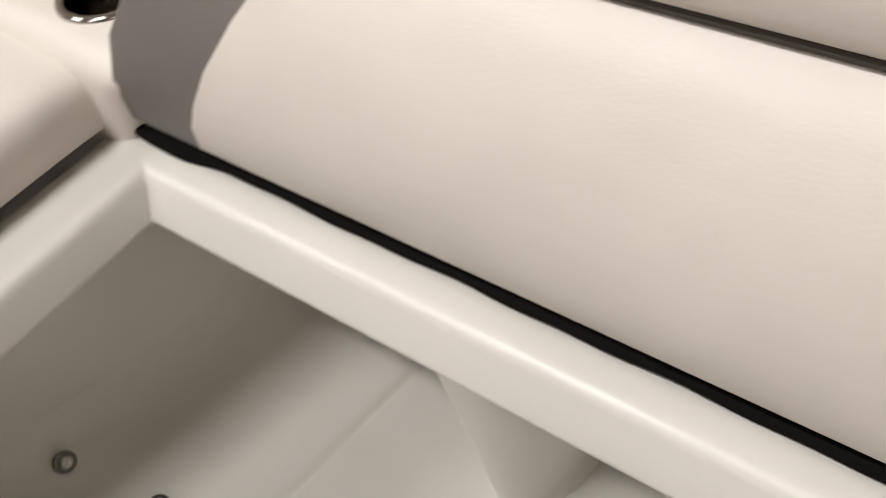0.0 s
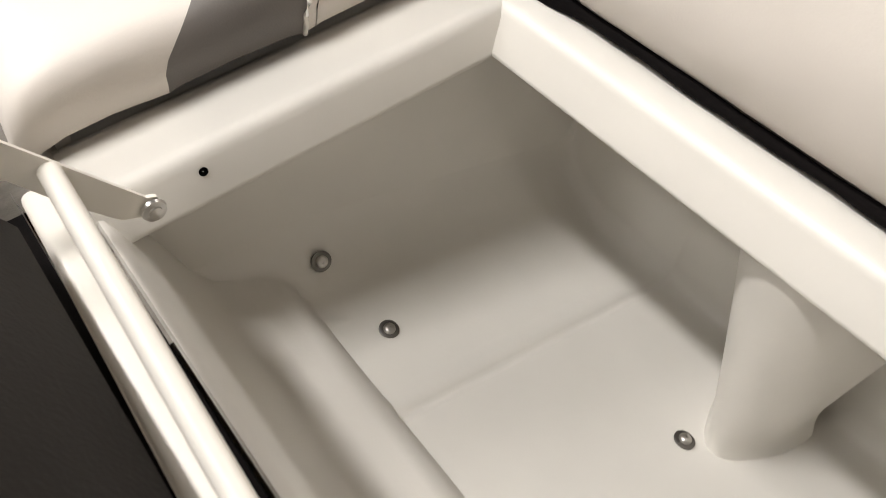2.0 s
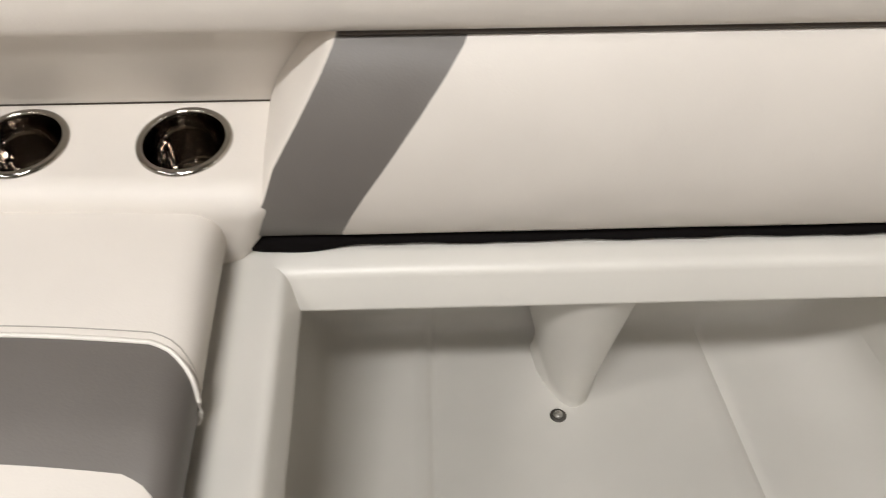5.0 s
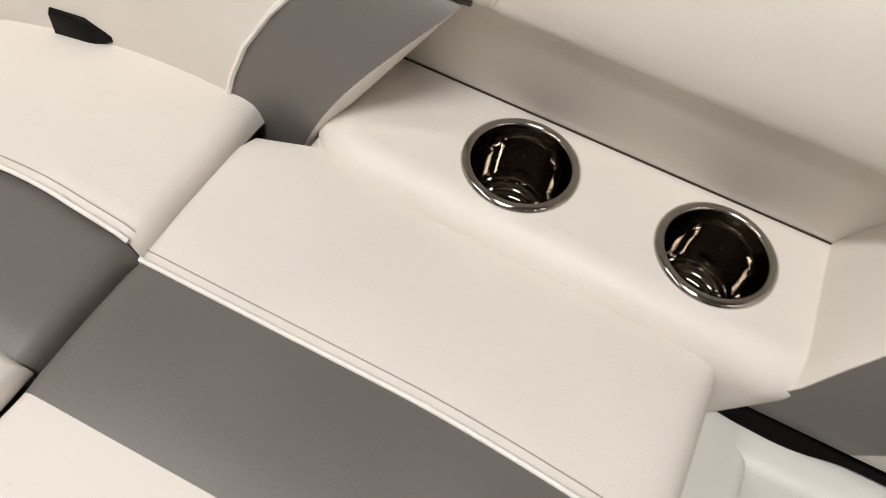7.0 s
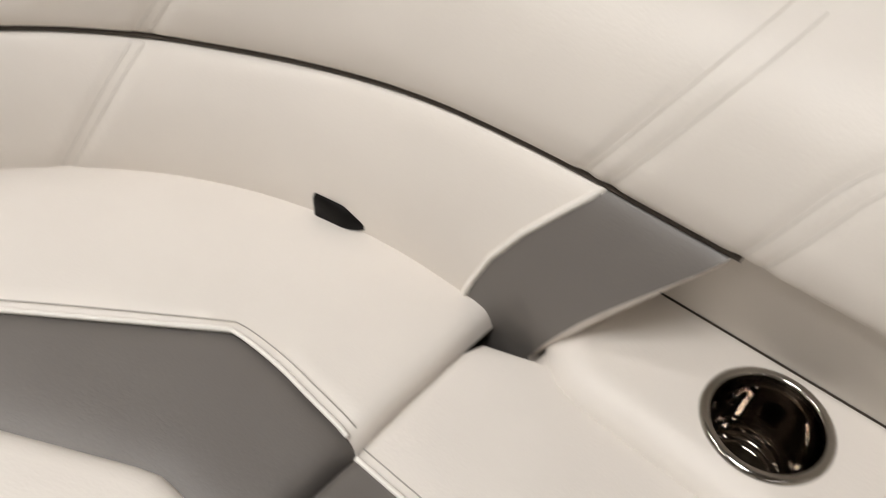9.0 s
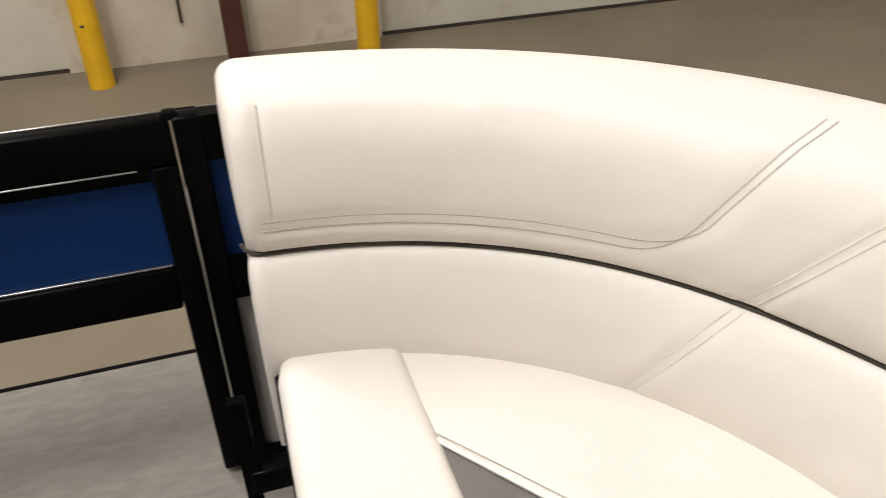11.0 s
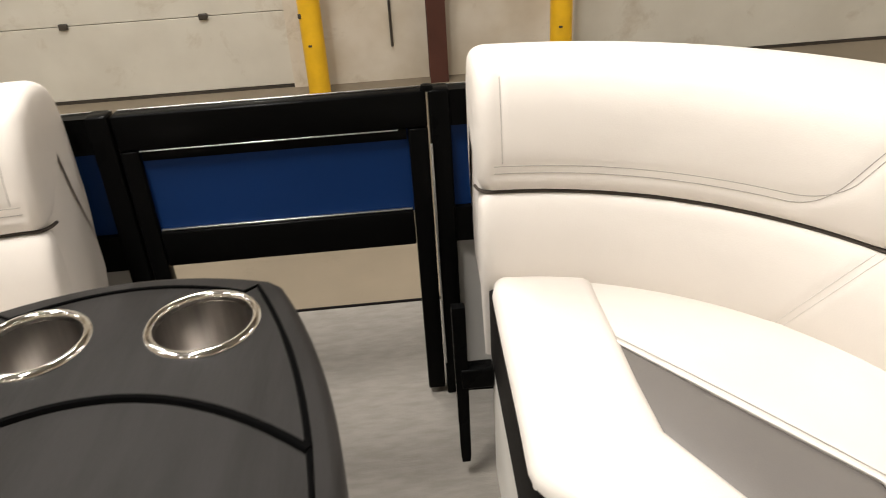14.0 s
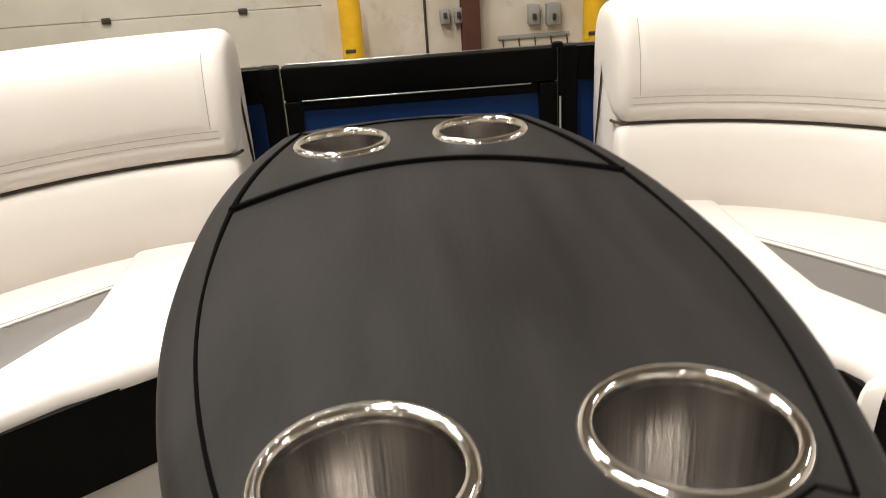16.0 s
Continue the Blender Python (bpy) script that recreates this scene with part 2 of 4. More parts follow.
def lean_band(z):
    f = max(0.0, min(1.0, (z - 0.44) / 0.17))
    return -0.034 - (max(z, 0.41) - 0.44) * 0.55 + 0.016 * math.sin(math.pi * f)


def lean_roll(z):
    """Width of the cream edge that rolls round the end of the cushion."""
    f = max(0.0, min(1.0, (z - 0.40) / 0.21))
    return 0.006 + 0.015 * math.sin(math.pi * f)


def smooth_profile(profile, n=6):
    """Catmull-Rom through the profile's points."""
    pts = [profile[0]] + list(profile) + [profile[-1]]
    out = []
    for p0, p1, p2, p3 in zip(pts, pts[1:], pts[2:], pts[3:]):
        for k in range(n):
            t = k / n
            out.append(tuple(0.5 * (2 * b + (c - a) * t + (2 * a - 5 * b + 4 * c - d) * t * t + (3 * b - a - 3 * c + d) * t ** 3)
                             for a, b, c, d in zip(p0, p1, p2, p3)))
    return out + [profile[-1]]


LOWER_FINE, UPPER_FINE = smooth_profile(LOWER), smooth_profile(UPPER)
UPPER_FRONT = [p for p in UPPER_FINE[2:] if p[0] < 0.715]


def front_r(profile, z):
    zs = [p[1] for p in profile]
    return float(np.interp(z, zs, [p[0] for p in profile]))


def dense(path, step=0.002):
    out = []
    for (a, b), (c, d) in zip(path, path[1:]):
        n = max(1, int(math.hypot(c - a, d - b) / step))
        out += [(a + (c - a) * k / n, b + (d - b) * k / n) for k in range(n)]
    return out + [path[-1]]


def creased(s, z, creases, depth=0.0024, width=0.0058):
    """How deep the vinyl is drawn in beside its seams."""
    if creases is None:
        return 0.0
    d2 = ((creases - np.array((s, z))) ** 2).sum(axis=1).min()
    return depth * math.exp(-d2 / width ** 2)


def arc_cushion(s0, s1, n, profile, parent, name, mat, label="", round_end=False, creases=None, fine_from=None):
    """A cushion swept along the plan; s0 and s1 may depend on the height."""
    f0 = s0 if callable(s0) else (lambda z: s0)
    f1 = s1 if callable(s1) else (lambda z: s1)
    ks = steps(0, 1, n)
    if fine_from is not None:
        k0 = (fine_from - s0) / (s1 - s0)
        ks = steps(0, k0, 12)[:-1] + steps(k0, 1, n)
    rings = []
    for k in ks:
        ring = []
        for r, z in profile:
            q = f0(z) + (f1(z) - f0(z)) * k
            ring.append(at(q, r + (creased(q, z, creases) if r < 0.70 else 0.0), sway(q, z)))
        rings.append(ring)
    if round_end:
        cr, cz = sum(p[0] for p in profile) / len(profile), sum(p[1] for p in profile) / len(profile)
        s = f1(0.6)
        for k, d in ((0.985, 0.006), (0.95, 0.012), (0.9, 0.016), (0.82, 0.019), (0.6, 0.021), (0.3, 0.022), (0.02, 0.022)):
            rings.append([at(s + d, cr + 0.03 + (r - cr - 0.03) * k, sway(s, z if z < 0.42 and k > 0.8 else cz + (z - cz) * k)) for r, z in profile])
    return link(name, loft(rings), mat, parent, label)


def seam_line(path, front, parent, creases, name="seam", mat=None, radius=0.0008):
    pts = [at(q, front_r(front, z) + creased(q, z, creases) - 0.0003, sway(q, z) + (0.0004 if z > 0.72 else 0)) for q, z in dense(path, 0.004)]
    return link(name, tube(pts, radius, 6), mat or SEAM, parent)


def corner_back(root):
    low_seams = [[(0.425 + d - (z - 0.435) * 0.58, z) for z in steps(0.432, 0.606, 20)] for d in (0.0, 0.012)]
    up_seams = [[(0.425 + d - (z - 0.435) * 0.58 - 0.42 * (z - 0.618), z) for z in steps(0.618, 0.762, 20)] for d in (0.0, 0.012)]
    for d in (0.0, 0.022):
        up_seams.append([(-0.129 + d - (z - 0.613) * 0.55, z) for z in steps(0.618, 0.762, 20)])
        up_seams.append([(-0.238 - 0.73 * d - 0.42 * (z - 0.62) - 9 * max(0.0, z - 0.69) ** 2, z) for z in steps(0.618, 0.762, 20)])
    # stitched line above the welt, turning up at the corner
    stitches = []
    for d in (0.0, 0.009):
        path = [(q, 0.640 + d) for q in steps(S_END - 0.004, 0.46, 30)]
        for k in steps(0.1, 1, 10):
            path.append(((1 - k) ** 2 * 0.46 + 2 * k * (1 - k) * (0.415 - d) + k * k * (0.385 - d), (1 - k) ** 2 * (0.640 + d) + 2 * k * (1 - k) * (0.640 + d) + k * k * 0.675))
        path += [(0.385 - d - 0.8 * (z - 0.675), z) for z in steps(0.685, 0.764, 9)]
        stitches.append(path)
    stitches.append([(S_END - 0.016, z) for z in steps(0.652, 0.745, 14)])
    low_creases = np.array([p for path in low_seams for p in dense(path)])
    up_creases = np.array([p for path in up_seams + stitches for p in dense(path)])
    arc_cushion(lambda z: lean_band(z), S_END, 150, LOWER_FINE, root, "lower_cushion", CREAM, round_end=True, creases=low_creases)
    arc_cushion(lambda z: lean_end(z) + lean_roll(z), lambda z: lean_band(z), 8, LOWER_FINE, root, "stripe", GREY, "slanted grey vinyl stripe")
    # thin cream edge that rolls round the end of the cushion
    rings = []
    for k in range(7):
        a = k / 6
        rings.append([at(lean_end(z) + lean_roll(z) * (1 - math.sin(a * math.pi / 2)), r + 0.09 * (1 - math.cos(a * math.pi / 2)), z) for r, z in LOWER_FINE])
    link("edge_panel", loft(rings), CREAM, root)
    arc_cushion(-2.0, S_END, 300, UPPER_FINE, root, "upper_pad", CREAM, round_end=True, creases=up_creases, fine_from=-0.36)
    solid = [(0.62, 0.36), (0.59, 0.37), (0.584, 0.43), (0.582, 0.48), (0.59, 0.55), (0.612, 0.59), (0.618, 0.613), (0.61, 0.64), (0.616, 0.70), (0.638, 0.728), (0.66, 0.742),
             (0.70, 0.752), (0.745, 0.746), (0.770, 0.73), (0.782, 0.69), (0.785, 0.6), (0.785, 0.40), (0.77, 0.36)]
    mid = (0.69, 0.56)
    rings = [[at(S_END + d, mid[0] + (r - mid[0]) * k, sway(S_END, mid[1] + (z - mid[1]) * k)) for r, z in solid]
             for d, k in ((-0.06, 0.99), (0.002, 0.985), (0.010, 0.96), (0.015, 0.92), (0.018, 0.85))]
    link("end_panel", loft(rings, True, True), CREAM, root)
    turn = [(S_END + 0.006, 0.6045), (S_END + 0.013, 0.609), (S_END + 0.019, 0.618), (S_END + 0.0225, 0.632)]
    welt = [at(s, 0.6035, sway(s, 0.613)) for s in steps(-0.238, S_END, 70)] + [at(s, r, sway(S_END, 0.613)) for s, r in turn]
    link("welt", tube(welt, 0.0028, 6), WELT, root, "dark brown welt cord")
    link("piping", tube([at(lean_band(z), r - 0.001, z) for r, z in LOWER[2:-1]], 0.003, 6), PIPING, root)
    for path in low_seams:
        seam_line(path, LOWER_FINE, root, low_creases)
    for path in up_seams:
        seam_line(path, UPPER_FRONT, root, up_creases)
    for path in stitches:
        seam_line(path, UPPER_FRONT, root, up_creases, "stitching", THREAD, 0.0007)
    return root




SEAT = 0.441


def corner_seat(root):
    bol = -0.355                       # where the end bolster begins
    start = -0.068
    def rp(t):                         # piping: short arc, then straight to the bolster
        return 0.387 + 0.0175 * max(0.0, min(1.0, (t + radians(10)) / radians(22))) if t < radians(12) else 0.371 / math.cos(t - radians(36.5))
    def ri(t):                         # inner edge of the grey band
        return 0.275 if t < radians(7) else 0.257 / math.cos(t - radians(26.5))
    def row(radius, z):
        end = 0.0
        while end < S_END and radius(end / RF) * math.cos(end / RF) > bol - 0.014 - CX:
            end += 0.002
        out = []
        for s in [start, start + 0.003, start + 0.009, start + 0.02] + steps(start + 0.035, end, 44):
            drop = {0: 0.024, 1: 0.011, 2: 0.003}.get(len(out), 0.0)
            out.append(at(s, radius(s / RF), z - drop))
        return out
    def crown(f): return SEAT + 0.004 * (1 - (2 * f - 1) ** 4)
    def rear_r(f): return lambda t: rp(t) + f * (0.583 - rp(t))
    def band_r(f): return lambda t: ri(t) + f * (rp(t) - ri(t))
    rear = [row(lambda t: 0.59, 0.42)] + [row(rear_r(f), crown(f)) for f in steps(0.99, 0.02, 9)] + [row(rear_r(0.003), SEAT - 0.004)]
    link("rear_panel", loft(rear), CREAM, root)
    band = [row(band_r(0.997), SEAT - 0.004)] + [row(band_r(f), crown(f) - 0.001) for f in steps(0.975, 0.02, 7)] + [row(band_r(-0.12), SEAT - 0.006)]
    link("band", loft(band), GREY, root, "grey vinyl band")
    link("piping", tube([p + Vector((0, 0, 0.0025)) for p in row(rp, SEAT)[2:]], 0.0026, 8), PIPING, root, "raised cream piping")
    link("stitching", tube([p + Vector((0, 0, 0.0035)) for p in row(rear_r(0.05), SEAT)[2:]], 0.0007, 6), THREAD, root)
    # front panel and end bolster, one soft piece
    back = [(x, CY + math.sqrt(max(0.0, 0.583 ** 2 - (x - CX) ** 2))) for x in steps(bol, -0.506, 9)]
    arc = [(CX + ri(a) * math.cos(a), CY + ri(a) * math.sin(a)) for a in steps(radians(-8), radians(46.5), 14)]
    outline = [(-0.405, 0.482), (CX + 0.27, 0.482)] + arc + [(bol, 0.84), (bol, 0.93)] + back
    outline += [(-0.516, 1.09), (-0.52, 0.95), (-0.523, 0.8), (-0.526, 0.715), (-0.523, 0.695), (-0.514, 0.678), (-0.47, 0.631), (-0.42, 0.578), (-0.409, 0.555)]
    link("front_panel", plate(outline, 0.428, SEAT + 0.012, 0.022, 5), CREAM, root)
    # dark fascia under the edge, and the base below
    edge = [(-0.517, 1.11), (-0.526, 0.71), (-0.515, 0.679), (-0.421, 0.578), (-0.408, 0.49)]
    def wall(pts, z0, z1, grow):
        outer = [Vector((x - 0.004 * grow, y - 0.003 * grow)) for x, y in pts]
        return loft([[Vector((*p, z)) for p in outer] for z in (z0, (z0 + z1) / 2, z1)] + [[Vector((p.x + 0.03, p.y + 0.02, z1)) for p in outer]])
    link("fascia", wall(edge, 0.305, 0.431, 0.3), BLACKVINYL, root, "black vinyl fascia strip")
    base = [(-0.514, 1.12), (-0.522, 0.714), (-0.511, 0.682), (-0.418, 0.583), (-0.404, 0.47)]
    link("base", wall(base, DECK, 0.306, 0.0), TUB, root, "cream moulded seat base")
    line = [(-0.404, 0.524, 0.4535), (-0.418, 0.518, 0.4525), (-0.428, 0.512, 0.444), (-0.434, 0.507, 0.43), (-0.439, 0.503, 0.40), (-0.444, 0.50, 0.33)]
    rings = [[Vector(p) + Vector(d) for d in ((-0.006, 0.001, 0.0015), (0.004, -0.001, 0.003), (0.014, -0.003, 0.0015), (0.014, 0.004, -0.003), (-0.006, 0.008, -0.003))] for p in line]
    link("edging", loft(rings, True, True), PIPING, root, "cream vinyl edging strip")
    return root


def mirrored(ob):
    """The same thing on the other side of the gate, with meshes mirrored."""
    twin = copy_thing(ob, Matrix.Translation((MIRROR - ob.location.x, ob.location.y, ob.location.z)))
    for o in twin.children:
        me = o.data.copy()
        for v in me.vertices:
            v.co.x = MIRROR - v.co.x
        me.flip_normals()
        o.data = me
        o.matrix_parent_inverse = Matrix.Translation(-twin.location)
    return twin


lounge = thing("corner_lounge", "curved cream vinyl corner lounge with grey band beside the gate", "lounge", "corner lounges", at=(-0.3, 0.85, DECK))
corner_back(lounge)
corner_seat(lounge)


def stretch(twin, move):
    """The seats on the far side are set a little further towards the gate and are less deep."""
    for o in list(twin.children):
        if o.name.startswith("edging"):
            bpy.data.objects.remove(o)
        elif max(v.co.z for v in o.data.vertices) < 0.465:
            for v in o.data.vertices:
                v.co.x, v.co.y = move(v.co.x, v.co.y)


def far_lounge(x, y):
    back = 1.2 * max(0.0, 0.573 - y) * max(0.0, min(1.0, (x + 1.55) / 0.2))
    out = 0.022 * max(0.0, min(1.0, (-1.2 - x) / 0.1))
    lift = float(np.interp(y, (0.55, 0.70, 0.92, 1.02), (0.135, 0.125, 0.04, 0.0)))
    front = float(np.interp(x, (-1.36, -1.25), (1.0, 0.62))) if y < 0.72 else 1.0
    return x - back - out, y + lift * front


def far_bench(x, y):
    return MIRROR + (x - MIRROR) * 0.62, y + 0.11 * max(0.0, min(1.0, (y - 0.05) / 0.42))


stretch(mirrored(lounge), far_lounge)


# ---------------------------------------------------------------- cup-holder seat
def cup_holder(x, y, z, group, label, rim=None, cup=None, k=1.0):
    root = thing("cup_holder", label, "cup holder", group, at=(x, y, z))
    link("rim", lathe([(0.0455, -0.004), (0.0455, 0.002), (0.0475, 0.0042), (0.051, 0.0042), (0.054, 0.0022), (0.0545, 0.0)], x, y, z, k=k), rim or CHROME, root, "polished steel rim")
    inside = lathe([(0.0462, 0.0), (0.0455, -0.004), (0.0452, -0.03), (0.044, -0.062), (0.041, -0.074), (0.034, -0.079), (0.03, -0.0775), (0.012, -0.0775), (0.0005, -0.0775)], x, y, z, 72, k=k)
    for v in inside.verts:
        a = math.atan2(v.co.y - y, v.co.x - x)
        d = 1 + 0.003 * noise.noise((5 * math.cos(a), 5 * math.sin(a), x * 9 + y * 7)) + 0.004 * noise.noise((14 * math.cos(a), 14 * math.sin(a), 3))
        v.co.x, v.co.y = x + (v.co.x - x) * d, y + (v.co.y - y) * d
    link("cup", inside, cup or STEEL, root, "brushed steel cup")
    return root


def cup_seat():
    root = thing("bench", "cream vinyl bench with grey band and cup-holder ledge", "bench", at=(-0.2, 0.24, 0.36))
    y0, y1 = 0.012, 0.478
    prof_front = [(-0.44, 0.350), (-0.468, 0.36), (-0.482, 0.385), (-0.484, 0.405), (-0.474, 0.425), (-0.452, 0.438), (-0.42, 0.443), (-0.36, 0.4445), (-0.285, 0.4405)]
    prof_band = [(-0.285, 0.4405), (-0.27, 0.443), (-0.22, 0.4445), (-0.172, 0.443), (-0.159, 0.440)]
    prof_rear = [(-0.159, 0.440), (-0.145, 0.4435), (-0.1, 0.446), (-0.05, 0.446), (-0.022, 0.445), (-0.006, 0.444), (0.012, 0.443), (0.034, 0.441)]
    def bend(x, h):                    # the band swings towards the front at the open end
        w = np.interp(x, (-0.484, -0.285, -0.159, 0.0), (0.01, 0.070, 0.060, 0.0))
        return x - float(w) * h
    def fall(y):
        return 0.24 * float(np.interp(y, (0.05, 0.24), (1.0, 0.0))) ** 1.6
    def taper(x, y):                   # the front edge draws back to meet the corner lounge
        return x + 0.08 * max(0.0, (y - 0.22) / 0.258) ** 2 * float(np.interp(x, (-0.484, -0.285), (1.0, 0.0)))
    def reach(x):                      # the rear corner is cut round before the backrest
        return 0.052 * max(0.0, min(1.0, (x + 0.012) / 0.024)) ** 1.6
    def swing(drop):
        return 0.24 + 0.82 * min(1.0, drop / 0.04) ** 0.55
    ROLL = [(0.052, 0.0002), (0.043, 0.0012), (0.035, 0.004), (0.028, 0.009), (0.0235, 0.0155), (0.021, 0.023), (0.0195, 0.033), (0.0205, 0.046), (0.024, 0.059), (0.029, 0.071)]
    def sweep(profile, name, mat, label=""):
        # the open end rolls over and tucks in above the rim beside it
        rings = []
        for d, drop in ((0.0, 0.07), (0.0, 0.022), (0.002, 0.010), (0.006, 0.004), (0.013, 0.0008)):
            rings.append([(taper(x, y1 - d), y1 - d - reach(x), z - drop) for x, z in profile])
        for y in steps(y1 - 0.03, 0.30, 8):
            rings.append([(taper(bend(x, fall(y)), y), y - reach(x) * (y - 0.30) / (y1 - 0.30), z) for x, z in profile])
        for y in steps(0.28, 0.062, 14):
            rings.append([(taper(bend(x, fall(y)), y), y, z) for x, z in profile])
        for y, drop in ROLL:
            rings.append([(bend(x, swing(drop)), y, max(0.366 if z > 0.43 else 0.350, z - drop)) for x, z in profile])
        rings.append([(bend(x, 1.08), 0.06, 0.366) for x, z in profile])
        return link(name, loft(rings), mat, root, label)
    def trace(x, z, dz):
        pts = [(bend(x, fall(y)), y, z + dz) for y in steps(y1 - 0.006, 0.062, 30)]
        return pts + [(bend(x, swing(drop)), y - dz * min(1.0, drop / 0.016), z + dz * max(0.0, 1 - drop / 0.03) - drop) for y, drop in ROLL]
    sweep(prof_front, "front_panel", CREAM)
    sweep(prof_band, "band", GREY, "grey vinyl band")
    sweep(prof_rear, "rear_panel", CREAM)
    link("piping", tube(trace(-0.159, 0.440, 0.0015), 0.0026, 8), PIPING, root, "raised cream piping")
    link("stitching", tube(trace(-0.150, 0.4425, 0.0006), 0.0007, 6), THREAD, root)
    # ledge with two holes
    z = 0.468
    outline = [(-0.022, -0.012), (-0.016, -0.032), (-0.002, -0.044), (0.05, -0.072), (0.168, -0.078), (0.168, 0.455), (0.10, 0.446), (0.06, 0.436), (0.034, 0.426), (0.012, 0.411), (0.0, 0.394), (-0.006, 0.37)]
    ledge = plate(outline, 0.345, z, 0.034, 9, holes=[(0.069, 0.243, 0.049), (0.067, 0.063, 0.049)])
    for v in ledge.verts:              # the end towards the locker is undercut
        v.co.y += 0.05 * max(0.0, min(1.0, (0.445 - v.co.z) / 0.10)) * max(0.0, min(1.0, (0.012 - v.co.y) / 0.024))
    link("ledge", ledge, CREAM, root)
    rear = [(0.131, 0.45), (0.131, 0.50), (0.129, 0.55), (0.116, 0.585), (0.092, 0.61), (0.07, 0.625)]
    # a thin dark tube draws the shade where ledge and recess panel meet
    link("crease", tube([(0.1300, y, z + 0.0002) for y in steps(-0.05, 0.40, 12)], 0.0012, 6), WELT, root, "thin dark tube drawn as the shade in the crease behind the ledge")
    link("recess_panel", loft([[(x, y, zz) for x, zz in rear] for y in steps(-0.17, 0.46, 10)]), CREAM, root)
    base = loft([[(taper(-0.46, y) + 0.012, y, zz) for zz in (DECK, 0.2, 0.31)] for y in steps(y0 - 0.016, y1, 14)])
    link("base", base, TUB, root)
    link("fascia", loft([[(taper(-0.46, y) + d, y, zz) for d, zz in ((0.03, 0.308), (0.0, 0.308), (-0.002, 0.37), (0.004, 0.41), (0.03, 0.412))] for y in steps(y0 + 0.02, y1, 14)]), BLACKVINYL, root, "black vinyl fascia strip")
    return root


stretch(mirrored(cup_seat()), far_bench)
for cx, cy in ((0.069, 0.243), (0.067, 0.063)):
    holder = cup_holder(cx, cy, 0.468, "seat cup holders", "stainless steel cup holder set in cream vinyl ledge", DARKRIM, DARKSTEEL, 0.975)
    mirrored(holder)


# ---------------------------------------------------------------- side backrest above the open locker
def side_back(root):
    prof = [(0.07, 0.365), (0.02, 0.367), (0.003, 0.376), (-0.008, 0.393), (-0.015, 0.43), (-0.014, 0.46), (-0.008, 0.5), (0.01, 0.545), (0.034, 0.582), (0.055, 0.603), (0.085, 0.616)]
    far = -1.45
    def band0(z): return 0.006 - 0.65 * min(z - 0.39, 0.04) - 0.38 * max(0.0, z - 0.43) - 0.3 * max(0.0, z - 0.505) + 0.016 * max(0.0, min(1.0, (0.44 - z) / 0.06))
    def edge(z): return band0(z) + 0.003 + 0.003 * math.sin(math.pi * max(0.0, min(1.0, (z - 0.375) / 0.24)))
    def band1(z): return -0.106 - 0.142 * max(0.0, (z - 0.39) / 0.22) ** 1.35
    def strip(a, b, n, name, mat, label=""):
        return link(name, loft([[(x, a(z) + (b(z) - a(z)) * k, z) for x, z in prof] for k in steps(0, 1, n)]), mat, root, label)
    strip(band1, lambda z: far, 30, "lower_cushion", CREAM)
    strip(band0, band1, 6, "stripe", GREY, "slanted grey vinyl stripe")
    rings = [[(x, band0(z), z) for x, z in prof]]
    for k in range(1, 7):
        a = k / 6 * math.pi / 2
        rings.append([(x + (0.13 - x) * (1 - math.cos(a)), band0(z) + (edge(z) + 0.004 - band0(z)) * math.sin(a), z) for x, z in prof])
    link("edge_panel", loft(rings), CREAM, root)
    link("welt", tube([(CX + 0.604, y, 0.613) for y in steps(-0.122, far, 30)], 0.0042, 6), WELT, root, "dark brown welt cord")
    return root


locker_bench = thing("storage_bench", "cream bench with open moulded locker and vinyl backrest", "bench", at=(-0.25, -0.43, DECK))
side_back(locker_bench)


